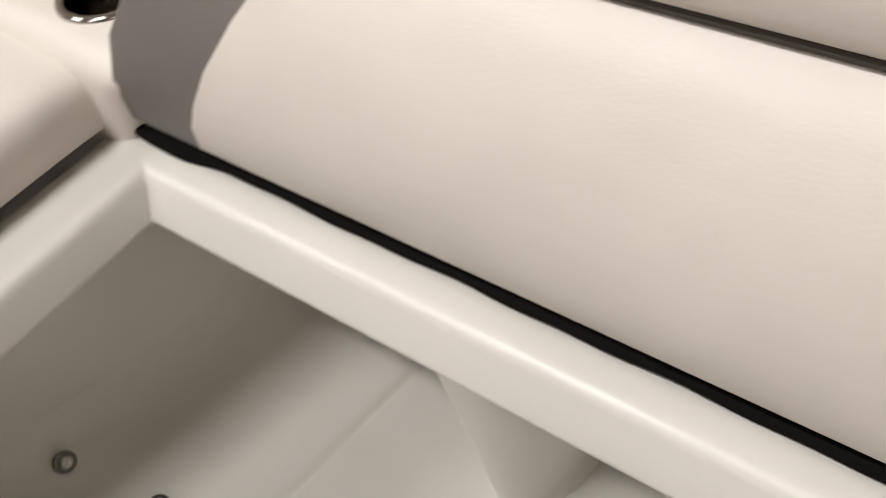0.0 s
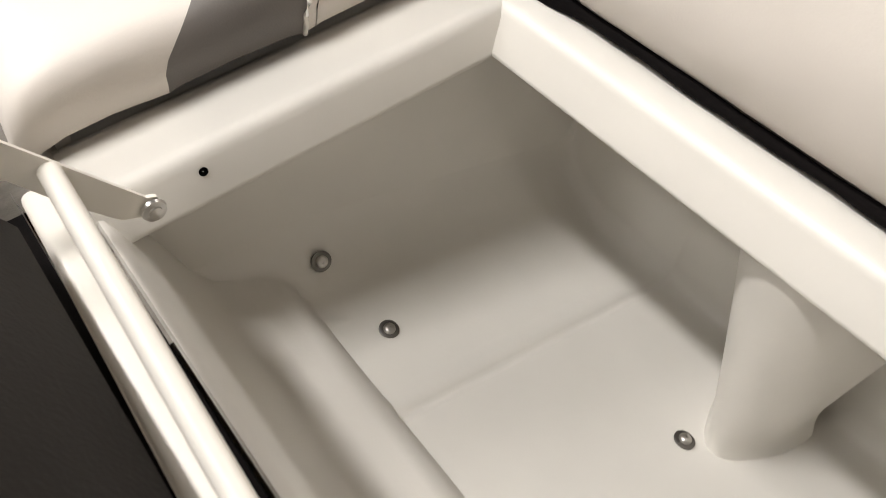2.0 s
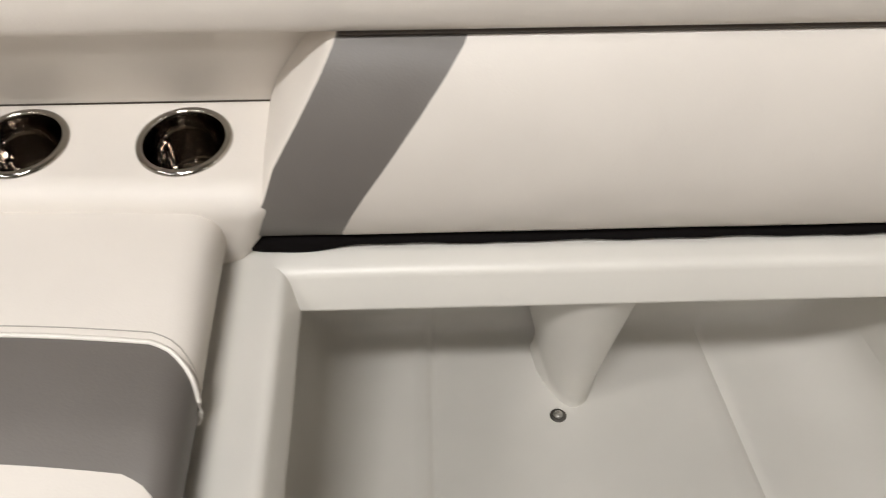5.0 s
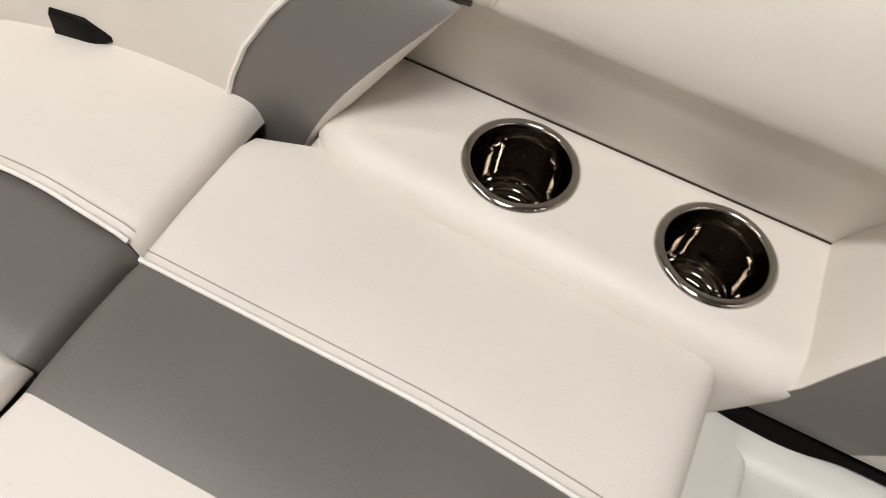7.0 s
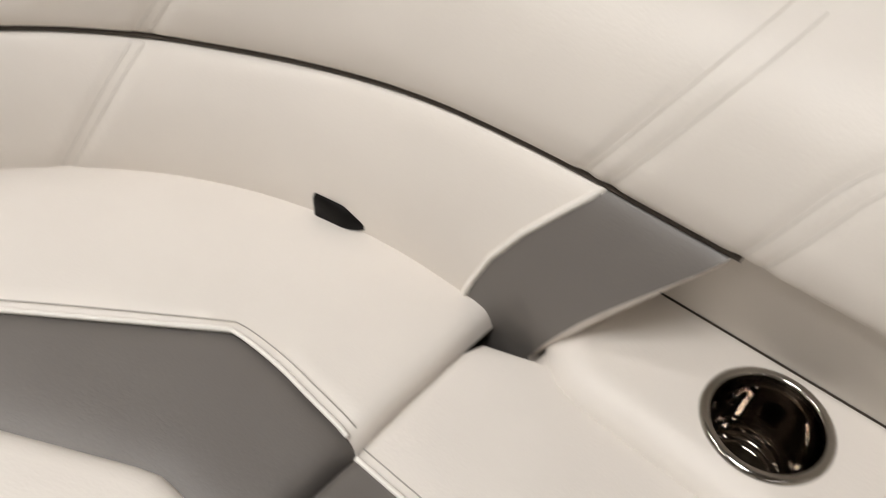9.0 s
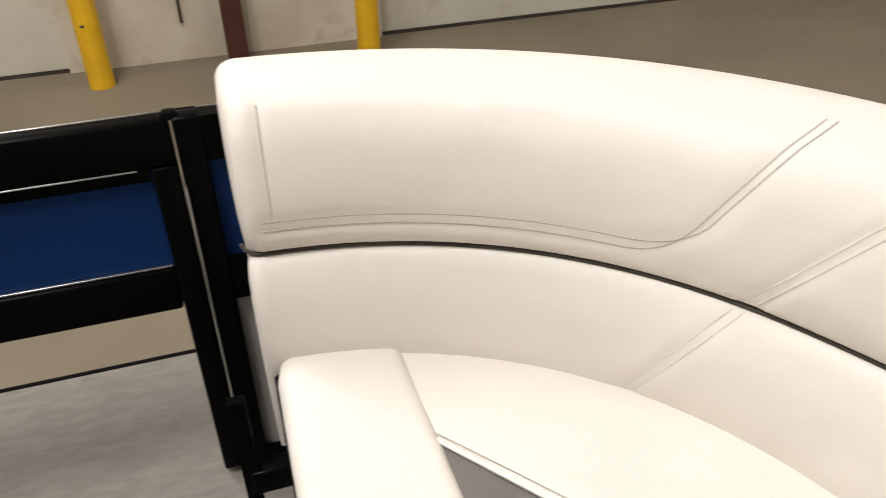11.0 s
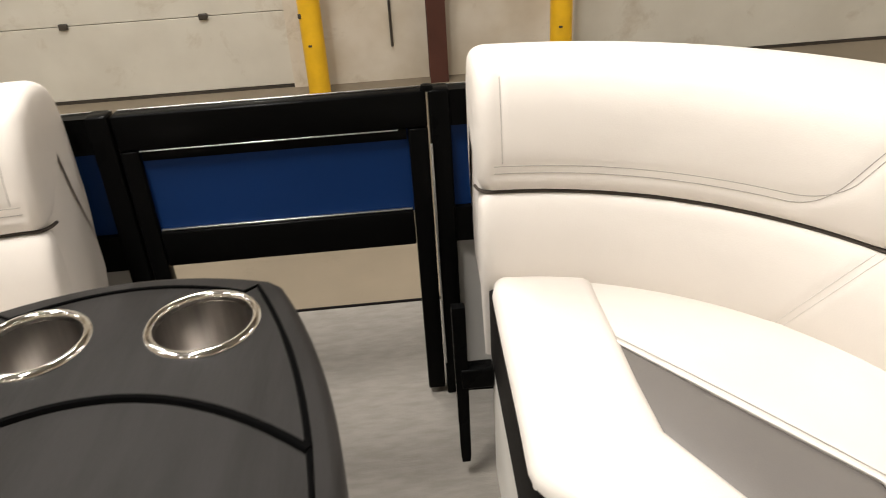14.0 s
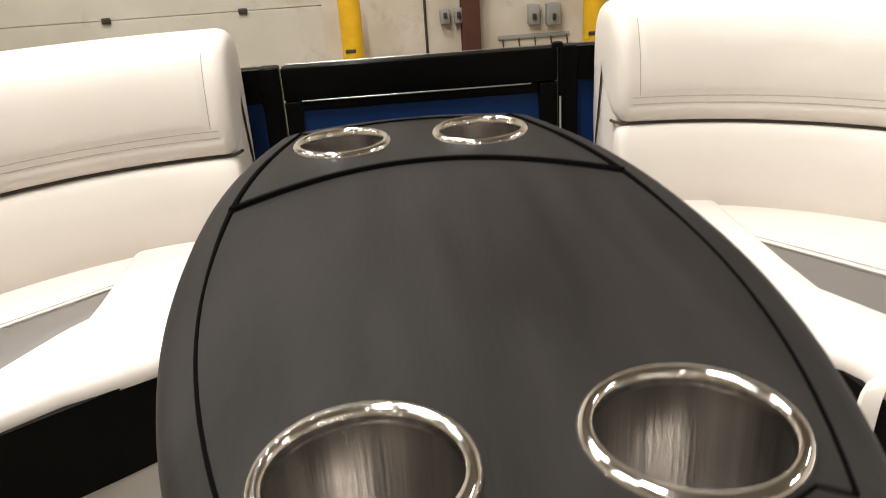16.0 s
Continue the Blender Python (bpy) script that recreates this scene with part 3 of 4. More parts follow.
# ---------------------------------------------------------------- open storage locker
def locker(root):
    y0, y1, xb, xf, R = -0.057, -0.815, -0.057, -0.462, 0.36
    def rim_piece(profile, a, b, axis):
        if axis == "y":
            return loft([[(x, y, z) for x, z in profile] for y in (a, b)])
        return loft([[(x, y, z) for y, z in profile] for x in (a, b)])
    edge = [(-0.026, R + 0.0004), (-0.031, R - 0.0003), (-0.0355, R - 0.002), (-0.039, R - 0.0052), (-0.0415, R - 0.0095), (-0.0435, R - 0.015), (-0.0595, 0.318), (-0.0605, 0.3145), (-0.059, 0.312)]
    back = [(0.03, 0.35), (0.004, 0.356), (-0.004, R), (-0.012, R + 0.0004)] + edge + [(0.03, 0.312)]
    link("back_rim", rim_piece(back, -0.026, y1 - 0.09, "y"), TUB, root)
    end = [(0.10, 0.343), (0.05, 0.343), (0.046, 0.344), (0.043, 0.351), (0.039, 0.356), (0.03, 0.3588), (0.0, 0.3599)] + [(-0.027, 0.3600), (-0.033, 0.3593), (-0.038, 0.357), (-0.041, 0.3535), (-0.0435, 0.348), (-0.0525, 0.317), (-0.0535, 0.3135), (-0.052, 0.311), (0.03, 0.310)]
    link("end_rim", rim_piece(end, 0.004, xf - 0.005, "x"), TUB, root)
    link("end_rim", rim_piece([(-0.872 - y, z) for y, z in end], -0.03, xf - 0.005, "x"), TUB, root)
    # tub: cross-sections along the locker, sloping floor and a stepped front
    def section(y):
        k = min(0.11, abs(y - 0.018), abs(y + 0.864))
        lift = 0.11 - math.sqrt(max(0.0, 0.11 ** 2 - (0.11 - k) ** 2))
        g = -0.007 * math.exp(-((y + 0.205) / 0.007) ** 2) - 0.007 * math.exp(-((y + 0.667) / 0.007) ** 2)
        g += 0.006 * math.exp(-((y + 0.19) / 0.012) ** 2)
        def fl(x): return 0.045 - (x + 0.30) * 0.31 + lift + g
        pts = [(xf - 0.005, 0.338), (xf - 0.003, 0.344), (xf + 0.001, 0.342), (xf + 0.008, 0.325), (-0.425, 0.23), (-0.405, 0.16), (-0.39, 0.135), (-0.365, 0.118), (-0.34, 0.110), (-0.322, 0.098), (-0.31, 0.07)]
        pts = [(x, max(z, fl(-0.30))) for x, z in pts]
        pts += [(x, fl(x)) for x in steps(-0.302, 0.14, 14)]
        pts += [(0.158, fl(0.15) + 0.008), (0.17, fl(0.15) + 0.03), (0.178, 0.1), (0.178, 0.312), (-0.02, 0.312)]
        return [Vector((x, y, z)) for x, z in pts]
    ys = [0.018 - 0.11 * (1 - math.cos(a)) for a in steps(0, math.pi / 2, 14)] + steps(-0.1, -0.19, 6) + steps(-0.2, -0.215, 5) + steps(-0.24, -0.63, 8) + steps(-0.655, -0.68, 5) + steps(-0.69, -0.75, 5) + [-0.864 + 0.11 * (1 - math.cos(a)) for a in steps(math.pi / 2, 0, 14)]
    link("tub", loft([section(y) for y in ys]), TUB, root, "cream moulded tub")
    for y, flip in ((0.018, 1), (-0.864, -1)):
        ring = section(y)
        bm = bmesh.new()
        low, high = [], []
        for p in ring[2:-1]:
            low.append(bm.verts.new(p))
            high.append(bm.verts.new((p.x, y - flip * 0.012, 0.313)))
        for i in range(len(low) - 1):
            bm.faces.new((low[i], low[i + 1], high[i + 1], high[i]))
        link("end_wall", bm, TUB, root)
    # rounded moulded pillar that carries the rim and runs back into the wall of the tub
    rings = []
    for z in (0.316, 0.26, 0.2, 0.14, 0.08, 0.03, 0.0, -0.02, -0.035, -0.05, -0.065, -0.10):
        flare = 0.02 * max(0.0, min(1.0, (-0.02 - z) / 0.05)) ** 2
        cx, a, w = 0.292 - 0.04 * z, 0.316 + 0.055 * z + flare, 0.058 + 0.19 * z + flare
        rings.append([(cx - a * math.cos(k) ** 0.6, -0.424 + 0.05 * z + w * math.sin(k), z) for k in steps(-1.15, 1.15, 33)])
    link("pillar", loft(rings), TUB, root, "rounded moulded pillar")
    def bolt(x, y, z, normal, r=0.0128):
        m = Vector(normal).to_track_quat("Z", "Y").to_matrix().to_4x4()
        m.translation = (x, y, z)
        bm = lathe([(r, -0.001), (r, 0.0012), (r * 0.9, 0.0018), (r * 0.5, 0.0016)], 0, 0, 0, 20)
        bm.transform(m)
        washer = link("washer", bm, WASHER, root, "dark steel washer")
        bm = lathe([(r * 0.6, 0.001), (r * 0.6, 0.003), (r * 0.52, 0.005), (r * 0.3, 0.0062), (r * 0.12, 0.0062), (r * 0.1, 0.0045), (0.0004, 0.0045)], 0, 0, 0, 20)
        bm.transform(m)
        link("screw", bm, SCREW, washer, "zinc screw head")
    bolt(-0.269, -0.005, 0.0885, (0, -0.85, 0.5))
    bolt(-0.242, -0.098, 0.029, (0.2, -0.25, 1), 0.0125)
    bolt(-0.04, -0.398, -0.034, (0.3, 0, 1))
    bolt(-0.25, -0.69, 0.032, (0.3, 0, 1))
    bm = lathe([(0.0042, 0.0012), (0.0035, 0.0004), (0.0005, 0.0002)], 0, 0, 0, 14)
    bm.transform(pose(-0.373, -0.0452, 0.3415, 73, 0, 0))
    link("screw_hole", bm, GROOVE, root, "empty screw hole")
    # outer front of the box
    link("front_face", loft([[(-0.510, y, z) for z in (DECK, 0.2, 0.340)] for y in (0.034, -0.93)]), TUB, root)
    flange = box(-0.515, -0.489, -0.92, 0.0, 0.326, 0.366, 0.008, 4)
    for v in flange.verts:
        v.co.x += 0.03 * (v.co.y + 0.3)
    link("front_flange", flange, PLATE, root, "white painted front flange")
    # foam strip between rim and backrest, uneven
    def wob(k): return 0.0062 + 0.0007 * math.sin(k * 37) + 0.0006 * math.sin(k * 91 + 1) + 0.0055 / (1 + math.exp((k - 0.105) / 0.008)) * min(1.0, 0.25 + k / 0.05)
    pts = [(0.0015 + 0.002 * noise.noise((y * 9, 0, 0)) + 0.016 * max(0.0, (y + 0.01) / 0.05) ** 1.5, y, 0.3685 + 0.002 * noise.noise((y * 7, 3, 0)) + 0.016 * max(0.0, (y - 0.005) / 0.035) ** 1.5) for y in steps(0.04, -1.3, 120)]
    link("foam_strip", tube(pts, wob, 10), RUBBER, root, "black foam strip")
    return root


locker(locker_bench)


# ---------------------------------------------------------------- raised lid of the locker, its rod and bracket
def locker_lid():
    hx, hz, ang = -0.513, 0.400, radians(112.5)
    d, nrm = Vector((math.cos(ang), 0, math.sin(ang))), Vector((math.sin(ang), 0, -math.cos(ang)))
    root = thing("locker_lid", "raised locker lid with dark underside and cream vinyl edge", "lid", at=(hx, -0.43, hz))
    o = Vector((hx, 0, hz))
    def slab(u0, u1, v0, v1, y0, y1, name, mat, bevel, label=""):
        bm = box(u0, u1, y0, y1, v0, v1, bevel, 3)
        for v in bm.verts:
            p = o + d * v.co.x + nrm * v.co.z
            v.co = Vector((p.x, v.co.y, p.z))
        link(name, bm, mat, root, label)
    slab(0.002, 0.325, -0.012, 0.0, -0.075, -0.80, "board", LIDBOARD, 0.002, "dark brown underside board")
    slab(0.02, 0.41, -0.105, -0.0145, -0.02, -0.85, "cushion", CREAM, 0.028, "cream vinyl seat cushion")
    slab(0.313, 0.414, -0.044, 0.018, -0.036, -0.834, "rolled_edge", CREAM, 0.022)
    return root


locker_lid()
# added black box that stands in for the shade inside the hinge gap
link("hinge_gasket", box(-0.53, -0.469, -0.93, 0.03, 0.29, 0.318, 0.002), RUBBER, locker_bench, "black filler drawn for the shaded gap under the hinge rod")
rod = thing("hinge_rod", "cream painted rod along the front of the locker", "rod", at=(-0.489, -0.43, 0.424))
link("rod", tube([(-0.478, -0.062, 0.424), (-0.489, -0.43, 0.424), (-0.500, -0.81, 0.424)], 0.0085, 16), PLATE, rod)


def hinge_bracket(y):
    root = thing("hinge_bracket", "cream painted steel hinge bracket bolted to the locker", "hinge", "lid hinges", at=(-0.46, y, 0.4))
    def flat(pts, y0, name, thick=0.004):
        bm = bmesh.new()
        fs = [bm.verts.new((x, y0, z)) for x, z in pts]
        gs = [bm.verts.new((x, y0 - thick, z)) for x, z in pts]
        bm.faces.new(fs)
        bm.faces.new(gs[::-1])
        for i in range(len(fs)):
            j = (i + 1) % len(fs)
            bm.faces.new((fs[i], gs[i], gs[j], fs[j]))
        link(name, bm, PLATE, root, smooth=False)
    def arm(x, z, r, a0, a1): return [(x + r * math.cos(radians(a)), z + r * math.sin(radians(a))) for a in steps(a0, a1, 7)]
    flat([(-0.418, 0.335), (-0.418, 0.356), (-0.426, 0.360)] + arm(-0.514, 0.455, 0.02, 40, 200) + [(-0.505, 0.432), (-0.478, 0.388), (-0.45, 0.35)], y, "arm")
    flat(arm(-0.522, 0.448, 0.016, 20, 160) + [(-0.558, 0.43), (-0.556, 0.412), (-0.548, 0.416), (-0.541, 0.398), (-0.53, 0.402), (-0.515, 0.43)], y - 0.006, "link")
    bm = lathe([(0.0085, 0), (0.008, 0.003), (0.005, 0.005), (0.0004, 0.0055)], 0, 0, 0, 16)
    bm.transform(pose(-0.517, y - 0.010, 0.449, 90, 0, 0))
    link("pivot", bm, SCREW, root, "zinc rivet")
    bm = lathe([(0.011, 0), (0.010, 0.003), (0.006, 0.004), (0.006, 0.006), (0.0004, 0.007)], 0, 0, 0, 16)
    bm.transform(pose(-0.425, y - 0.005, 0.346, 90, 0, 0))
    link("screw", bm, SCREW, root, "zinc screw")


hinge_bracket(-0.0585)


# ---------------------------------------------------------------- pull tab between seat and backrest
tab = thing("pull_tab", "black webbing pull tab sticking out of the seat seam", "strap", at=(0.0, 0.67, 0.445))
rings = []
for u, w, h in ((0.0, 0.014, 0.008), (0.002, 0.0165, 0.010), (0.034, 0.0165, 0.010), (0.040, 0.013, 0.009), (0.056, 0.004, 0.004)):
    c = Vector((0.012 + 0.014 * u / 0.078, 0.695 - u, 0.455 - 0.006 * u / 0.078))
    rings.append([c + Vector((a * h, 0, b * w)) for a, b in ((-1, -0.7), (-0.7, -1), (0.7, -1), (1, -0.7), (1, 0.7), (0.7, 1), (-0.7, 1), (-1, 0.7))])
link("webbing", loft(rings, True, True), BLACKVINYL, tab)


# ---------------------------------------------------------------- table with four cup holders
def table():
    cx, cy, turn = -0.882, 0.3715, radians(3.1)
    root = thing("cocktail_table", "dark wood-grain oval table with four steel cup holders", "table", at=(cx, cy, DECK))
    H = 0.735
    def place(u, v):
        return (cx + v * math.cos(turn) - u * math.sin(turn), cy + v * math.sin(turn) + u * math.cos(turn))
    def half(u): return 0.190 - 0.055 * abs(u / 0.32) ** 2.3
    def outline(inset):
        right = [(u, half(u) - inset) for u in steps(-0.313, 0.313, 31)]
        w = half(0.313) - inset
        end = [(0.320 - inset + 0.034 * (1 - (v / w) ** 2), v) for v in steps(w - 0.012, -w + 0.012, 13)]
        left = [(u, -v) for u, v in reversed(right)]
        near = [(-u, -v) for u, v in end]
        return [place(u, v) for u, v in right + end + left + near]
    holes = [(*place(u, v), 0.046) for u in (-0.261, 0.261) for v in (-0.072, 0.072)]
    link("tabletop", plate(outline(0.0), H - 0.032, H, 0.010, 4, holes), TABLE, root)
    loop = outline(0.022)
    ring = loop + loop[:1]
    link("border_groove", tube([(x, y, H - 0.0002) for x, y in ring], 0.0013, 6), GROOVE, root, "black groove near the edge")
    link("border_groove", tube([(x, y, H - 0.0002) for x, y in loop[25:51]], 0.0024, 6), GROOVE, root, "black groove near the edge")
    w = half(0.087) - 0.022
    pts = [place(0.172 - 0.085 * (v / w) ** 2, v) for v in steps(-w, w, 24)]
    link("arc_groove", tube([(x, y, H - 0.0002) for x, y in pts], 0.0044, 6), GROOVE, root, "black curved groove")
    for v in (-1, 1):
        pts = [place(u, v * (half(u) - 0.022)) for u in steps(0.295, -0.035, 26)]
        link("side_groove", tube([(x, y, H - 0.0002) for x, y in pts], lambda k: 0.0028 * min(1.0, 0.3 + 3 * k) * (1 - 0.5 * max(0.0, k - 0.6) / 0.4), 6), GROOVE, root)
    link("pedestal", lathe([(0.04, 0.67), (0.04, 0.02), (0.11, 0.015), (0.13, 0.0)], cx, cy, DECK, 28), RAIL, root, "black pedestal leg")
    for x, y, r in holes:
        cup_holder(x, y, H, "table cup holders", "stainless steel cup holder set in dark table", k=0.93)


table()


# ---------------------------------------------------------------- rail fence and gate
GY = 1.358


def bar(parent, name, x0, x1, z0, z1, mat=RAIL, y0=GY - 0.016, y1=GY + 0.016, bevel=0.004, label=""):
    return link(name, box(x0, x1, y0, y1, z0, z1, bevel, 2), mat, parent, label)


gate = thing("gate", "black rail gate with blue upper panel, closed", "gate", at=(-0.859, GY, DECK))
bar(gate, "top_rail", -1.1165, -0.588, 0.628, 0.692)
bar(gate, "middle_rail", -1.084, -0.624, 0.398, 0.468)
bar(gate, "post", -0.623, -0.588, 0.05, 0.627)
bar(gate, "post", -1.1165, -1.085, 0.05, 0.627)
bar(gate, "panel", -1.086, -0.622, 0.464, 0.632, BLUE, GY - 0.003, GY + 0.003, 0.0, "blue metal panel")
# black bead, widened to draw the top rail's shadow on the panel
bar(gate, "bead", -1.082, -0.626, 0.607, 0.6265, RAIL, GY - 0.011, GY - 0.004, 0.001)
# bright line drawn as the highlight over the black upper bead
bar(gate, "bead", -1.082, -0.64, 0.6265, 0.629, ALU, GY - 0.0185, GY - 0.0165, 0.0008, "bare aluminium bead, the upper one drawn as a highlight")
# bright strip drawn as the highlight on the top rail's far edge
bar(gate, "edge_trim", -1.11, -0.59, 0.6922, 0.6942, ALU, GY + 0.011, GY + 0.0155, 0.0008, "aluminium strip drawn as the highlight along the rail edge")
bar(gate, "bead", -1.082, -0.626, 0.4685, 0.472, ALU, GY - 0.010, GY - 0.004, 0.001, "bare aluminium bead, the upper one drawn as a highlight")
bar(gate, "hinge_strip", -0.5865, -0.5825, 0.12, 0.60, ALU, GY - 0.026, GY - 0.021, 0.001, "bare aluminium hinge strip")


def fence():
    """Rail fence that leaves the gate and bends round the corner lounge."""
    root = thing("fence_section", "black rail fence with blue upper and grey lower panels", "fence", "rail fence", at=(0.0, 1.0, DECK))
    rm = GY - CY
    def run(r0, r1, z0, z1, name, mat, label=""):
        ss = [S90 + 0.044, S90 + 0.03, S90 + 0.01] + steps(S90, 0, 40) + [-0.8, -1.6, -2.6]
        link(name, loft([[at(s, r, z) for r, z in ((r0, z0), (r1, z0), (r1, z1), (r0, z1))] for s in ss], True, True), mat, root, label)
    run(rm - 0.016, rm + 0.016, 0.628, 0.692, "top_rail", RAIL)
    run(rm - 0.016, rm + 0.016, 0.398, 0.468, "middle_rail", RAIL)
    run(rm - 0.016, rm + 0.016, DECK, DECK + 0.04, "bottom_rail", RAIL)
    run(rm - 0.003, rm + 0.003, 0.466, 0.63, "blue_panel", BLUE, "blue metal panel")
    run(rm - 0.003, rm + 0.003, DECK + 0.038, 0.40, "grey_panel", LOWPANEL, "grey metal panel")
    # the same drawn highlight carried round the fence's top rail
    run(rm + 0.011, rm + 0.0155, 0.6922, 0.6940, "edge_trim", ALU, "aluminium strip drawn as the highlight along the rail edge")
    bar(root, "post", -0.5845, -0.548, DECK, 0.694, RAIL, GY - 0.02, GY + 0.02)
    return root


mirrored(fence())

latch = thing("gate_latch", "small black latch knob on top of the gate post", "latch", at=(-0.586, GY, 0.692))
link("knob", lathe([(0.012, 0.0), (0.0115, 0.005), (0.009, 0.009), (0.0005, 0.010)], -0.586, GY - 0.006, 0.692, 16), RAIL, latch)

stop = thing("gate_stop", "black steel gate stop bar with clamp beside the seat", "gate stop", at=(-0.56, 1.11, DECK))
link("bar", loft([[(-0.570 + a * w, 1.107 + b * 0.008, z) for a, b in ((-1, -1), (1, -1), (1, 1), (-1, 1))] for z, w in ((0.075, 0.007), (0.09, 0.009), (0.3, 0.011), (0.41, 0.011))], True, True), RAIL, stop, smooth=False)
link("clamp", box(-0.572, -0.515, 1.095, 1.125, 0.245, 0.285, 0.004), RAIL, stop)

# ---------------------------------------------------------------- deck and building
dk = box(-2.05, -0.476, -3.0, 1.70, DECK - 0.03, DECK)
box(-0.476, 0.33, 0.04, 1.70, DECK - 0.03, DECK, bm=dk)
box(-0.476, 0.33, -3.0, -0.93, DECK - 0.03, DECK, bm=dk)
link("deck", dk, DECKMAT, smooth=False)
tagged(bpy.data.objects["deck"], "grey woven vinyl boat deck", "deck", kind="structure")
edge = link("deck_trim", box(-2.06, 0.34, 1.701, 1.713, DECK - 0.09, DECK + 0.001, 0.002), RUBBER)
tagged(edge, "black trim along the deck edge", "trim", kind="structure")
hull = thing("pontoon_hull", "aluminium pontoon tubes and skirt under the deck", "hull", at=(-0.86, -0.6, FLOOR))
for x in (-1.7, 0.0):
    link("pontoon", tube([(x, -3.0, -0.34), (x, 0.0, -0.34), (x, 1.2, -0.34), (x, 1.55, -0.3)], lambda k: 0.22 if k < 0.9 else 0.12, 20), ALU, hull)
for x in (-1.7, 0.0):
    link("cradle", box(x - 0.3, x + 0.3, -1.2, -1.0, FLOOR, -0.55, 0.01), BROWN, hull)
    link("cradle", box(x - 0.3, x + 0.3, 0.6, 0.8, FLOOR, -0.55, 0.01), BROWN, hull)

X0, X1, Y0, Y1 = -7.0, 6.0, -6.0, 5.5
fl = link("floor", box(X0, X1, Y0, Y1 + 0.2, FLOOR - 0.1, FLOOR), CONCRETE, smooth=False)
tagged(fl, "worn tan concrete warehouse floor", "floor", kind="structure")
for nm, b in (("wall_south", (X0, X1, Y0 - 0.2, Y0)), ("wall_west", (X0 - 0.2, X0, Y0, Y1 + 0.2)), ("wall_east", (X1, X1 + 0.2, Y0, Y1 + 0.2))):
    tagged(link(nm, box(*b, FLOOR, CEIL), WALL, smooth=False), "cream painted warehouse wall", "wall", kind="structure")
tagged(link("ceiling", box(X0, X1, Y0, Y1 + 0.2, CEIL, CEIL + 0.1), ROOF, smooth=False), "grey steel warehouse ceiling", "ceiling", kind="structure")
wn = thing("wall_north", "cream painted wall between two overhead doors", "wall", kind="structure", at=(0, Y1, FLOOR))
link("wall_panel", box(-1.33, 0.66, Y1, Y1 + 0.2, FLOOR, CEIL), WALL, wn, smooth=False)
link("wall_panel", box(X0, -5.2, Y1, Y1 + 0.2, FLOOR, CEIL), WALL, wn, smooth=False)
link("wall_panel", box(4.6, X1, Y1, Y1 + 0.2, FLOOR, CEIL), WALL, wn, smooth=False)
link("wall_panel", box(-5.2, -1.33, Y1, Y1 + 0.2, 2.9, CEIL), WALL, wn, smooth=False)
link("wall_panel", box(0.66, 4.6, Y1, Y1 + 0.2, 2.9, CEIL), WALL, wn, smooth=False)


def overhead_door(x0, x1, name):
    root = thing(name, "white sectional overhead door, closed", "garage door", kind="structure", at=((x0 + x1) / 2, Y1 + 0.05, FLOOR))
    z = FLOOR + 0.02
    rows = [-0.05, 0.375, 0.80, 1.22, 1.64, 2.06, 2.48, 2.9]
    for top in rows:
        link("panel", box(x0, x1, Y1 + 0.03, Y1 + 0.08, z, top - 0.002, 0.004), DOOR, root, smooth=False)
        z = top + 0.002
    link("bottom_seal", box(x0, x1, Y1 + 0.02, Y1 + 0.07, FLOOR, FLOOR + 0.018), DARK, root, smooth=False)
    n = int((x1 - x0) / 0.93)
    for top in rows[:2]:
        for k in range(n):
            hx = (-1.87 - 0.925 * k) if x1 < 0 else (1.26 + 0.95 * k)
            if x0 < hx < x1:
                link("hinge", box(hx - 0.03, hx + 0.03, Y1 + 0.008, Y1 + 0.03, top - 0.02, top + 0.02, 0.006), DARK, root, "small dark hinge")


overhead_door(-5.2, -1.33, "door_1")
overhead_door(0.66, 4.6, "door_2")


def bollard(x, y):
    root = thing("bollard", "chipped yellow steel bollard beside the door", "bollard", "door bollards", at=(x, y, FLOOR))
    link("post", lathe([(0.073, 0.0), (0.073, 1.05), (0.068, 1.09), (0.045, 1.12), (0.001, 1.13)], x, y, FLOOR, 24), YELLOW, root)
    link("chip", box(x - 0.05, x + 0.02, y - 0.075, y - 0.06, 0.10, 0.125, 0.004), DARK, root)
    link("chip", box(x - 0.072, x - 0.05, y - 0.055, y - 0.045, -0.03, 0.0, 0.004), DARK, root)
    link("chip", box(x - 0.03, x - 0.005, y - 0.0765, y - 0.06, -0.21, -0.196, 0.004), DARK, root)


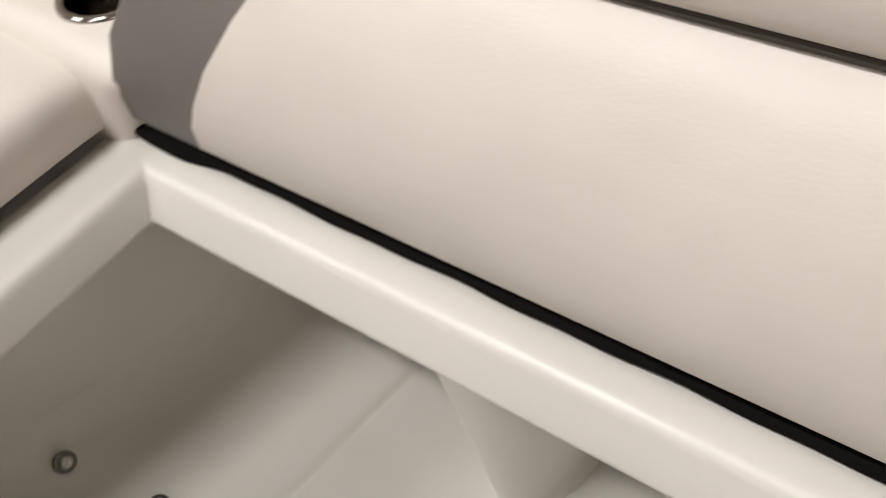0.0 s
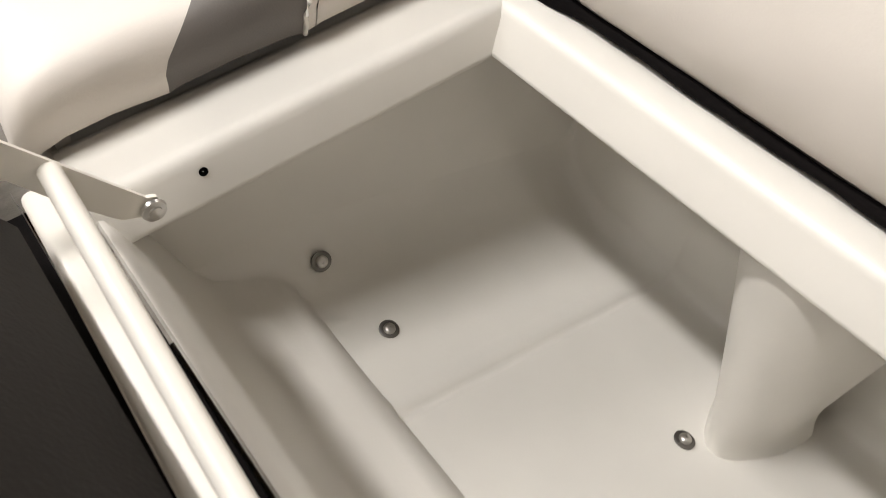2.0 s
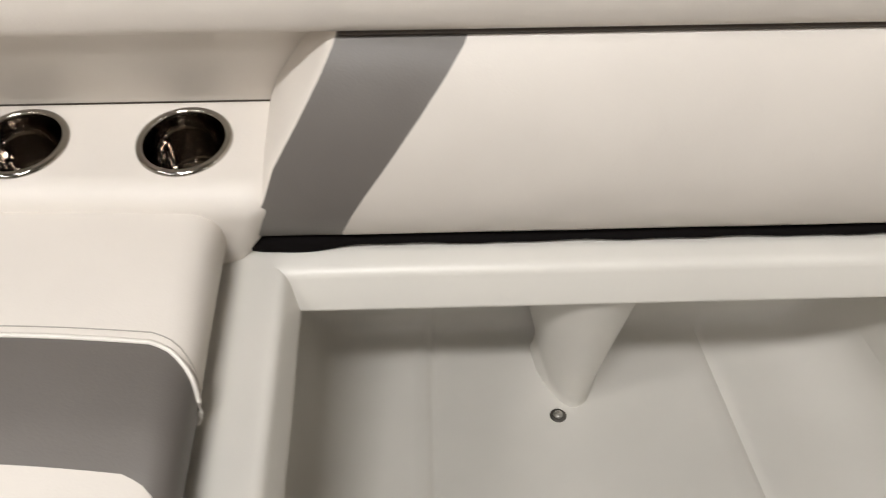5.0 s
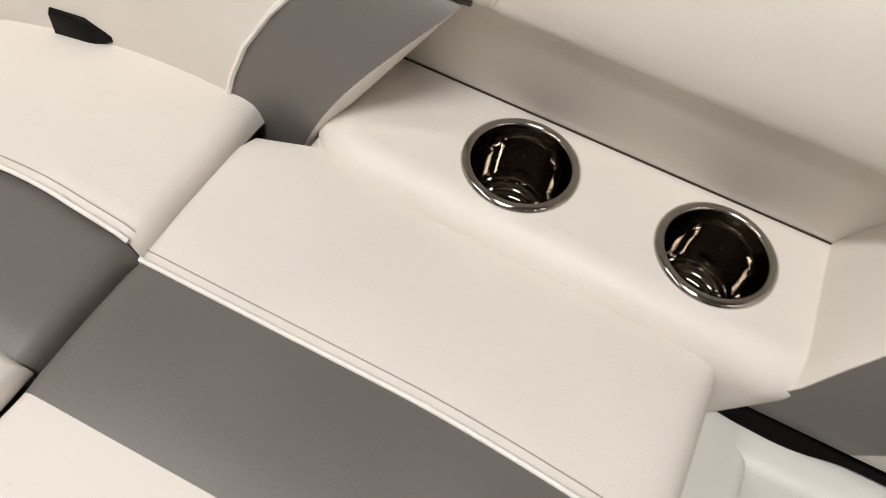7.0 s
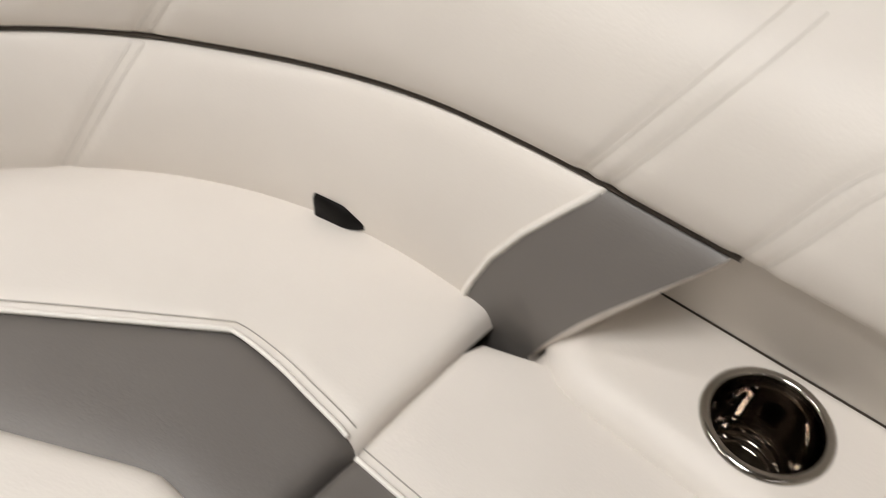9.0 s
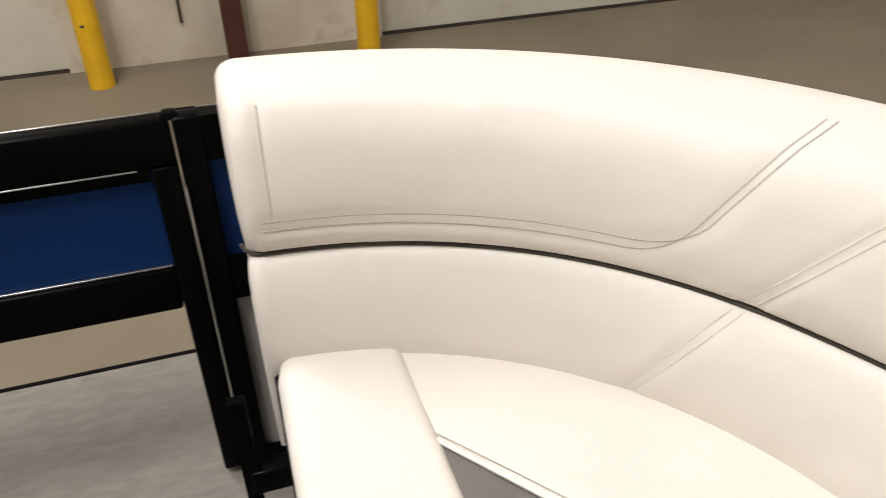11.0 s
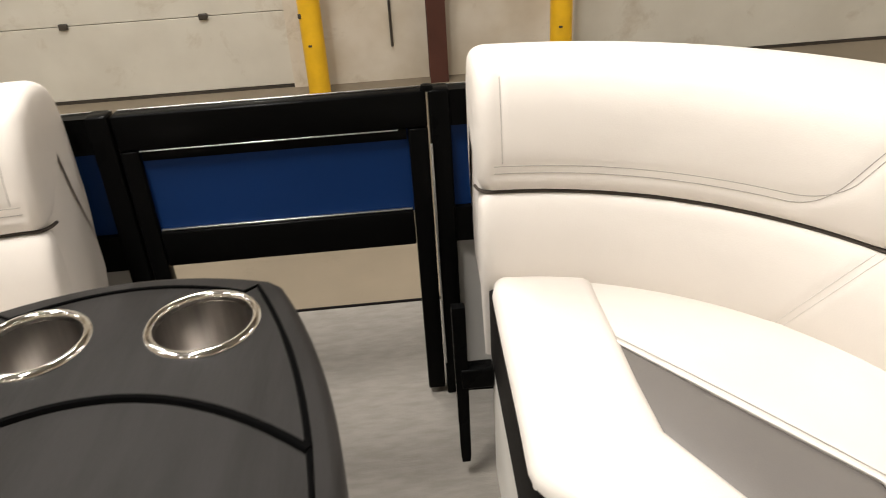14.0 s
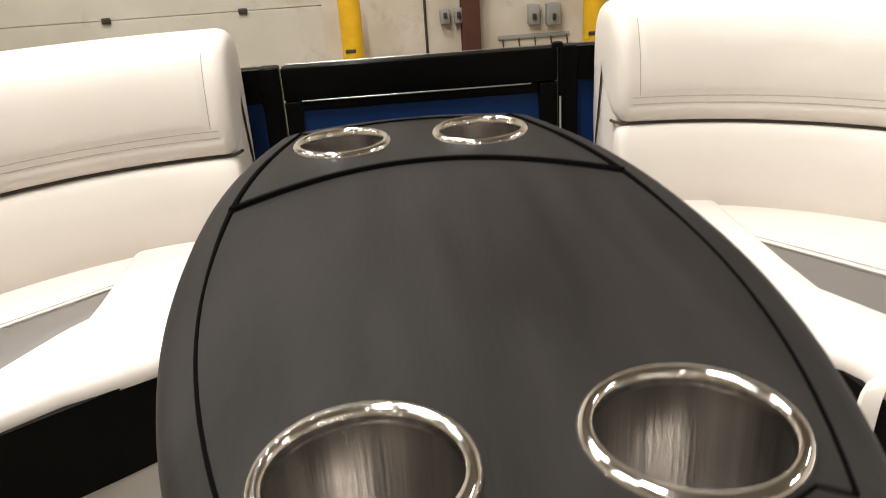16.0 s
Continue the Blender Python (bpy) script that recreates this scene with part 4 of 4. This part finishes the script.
bollard(-1.13, 5.2)
bollard(0.5, 5.2)
col = thing("steel_column", "dark red-brown steel column against the wall", "column", at=(-0.31, 5.42, FLOOR))
link("flange", box(-0.375, -0.25, 5.35, 5.362, FLOOR, CEIL), BROWN, col, smooth=False)
link("web", box(-0.319, -0.307, 5.362, 5.478, FLOOR, CEIL), BROWN, col, smooth=False)
link("flange", box(-0.375, -0.25, 5.478, 5.49, FLOOR, CEIL), BROWN, col, smooth=False)
con = thing("conduit", "thin dark conduit fixed to the wall", "conduit", at=(-0.63, 5.49, -0.3))
link("pipe", tube([(-0.62, 5.487, -0.34), (-0.62, 5.487, 1.0), (-0.62, 5.487, 3.0)], 0.009, 8), DARK, con)
rack = thing("hook_rack", "grey metal hook rack on the wall", "hook rack", at=(0.14, 5.48, 0.07))
link("strip", box(-0.11, 0.4, 5.485, 5.499, 0.055, 0.085, 0.002), BOX, rack)
for k in range(5):
    x = -0.08 + 0.115 * k
    link("hook", tube([(x, 5.486, 0.06), (x, 5.46, 0.03), (x, 5.455, -0.01), (x, 5.465, -0.02)], 0.006, 6), DARK, rack)
for x0, x1, z0, z1 in ((0.1, 0.18, 0.15, 0.29), (0.23, 0.33, 0.14, 0.29), (-0.52, -0.45, 0.2, 0.3), (-0.42, -0.36, 0.2, 0.3)):
    b = thing("switch_box", "grey electrical switch box on the wall", "switch box", "switch boxes", at=((x0 + x1) / 2, 5.48, z0))
    link("body", box(x0, x1, 5.43, 5.499, z0, z1, 0.008), BOX, b)
    link("lever", box((x0 + x1) / 2 - 0.012, (x0 + x1) / 2 + 0.012, 5.41, 5.431, z0 + 0.04, z0 + 0.08, 0.003), DARK, b)
for lx, ly in LAMPS:
    lamp = thing("ceiling_lamp", "white fluorescent ceiling lamp, lit", "lamp", "ceiling lamps", at=(lx, ly, CEIL - 0.3))
    link("body", box(lx - 0.15, lx + 0.15, ly - 0.62, ly + 0.62, CEIL - 0.3, CEIL - 0.24, 0.01), LAMPBODY, lamp)
    link("diffuser", box(lx - 0.13, lx + 0.13, ly - 0.6, ly + 0.6, CEIL - 0.325, CEIL - 0.3), GLOW, lamp, smooth=False)
    link("hanger", tube([(lx, ly, CEIL - 0.24), (lx, ly, CEIL)], 0.006, 6), DARK, lamp)
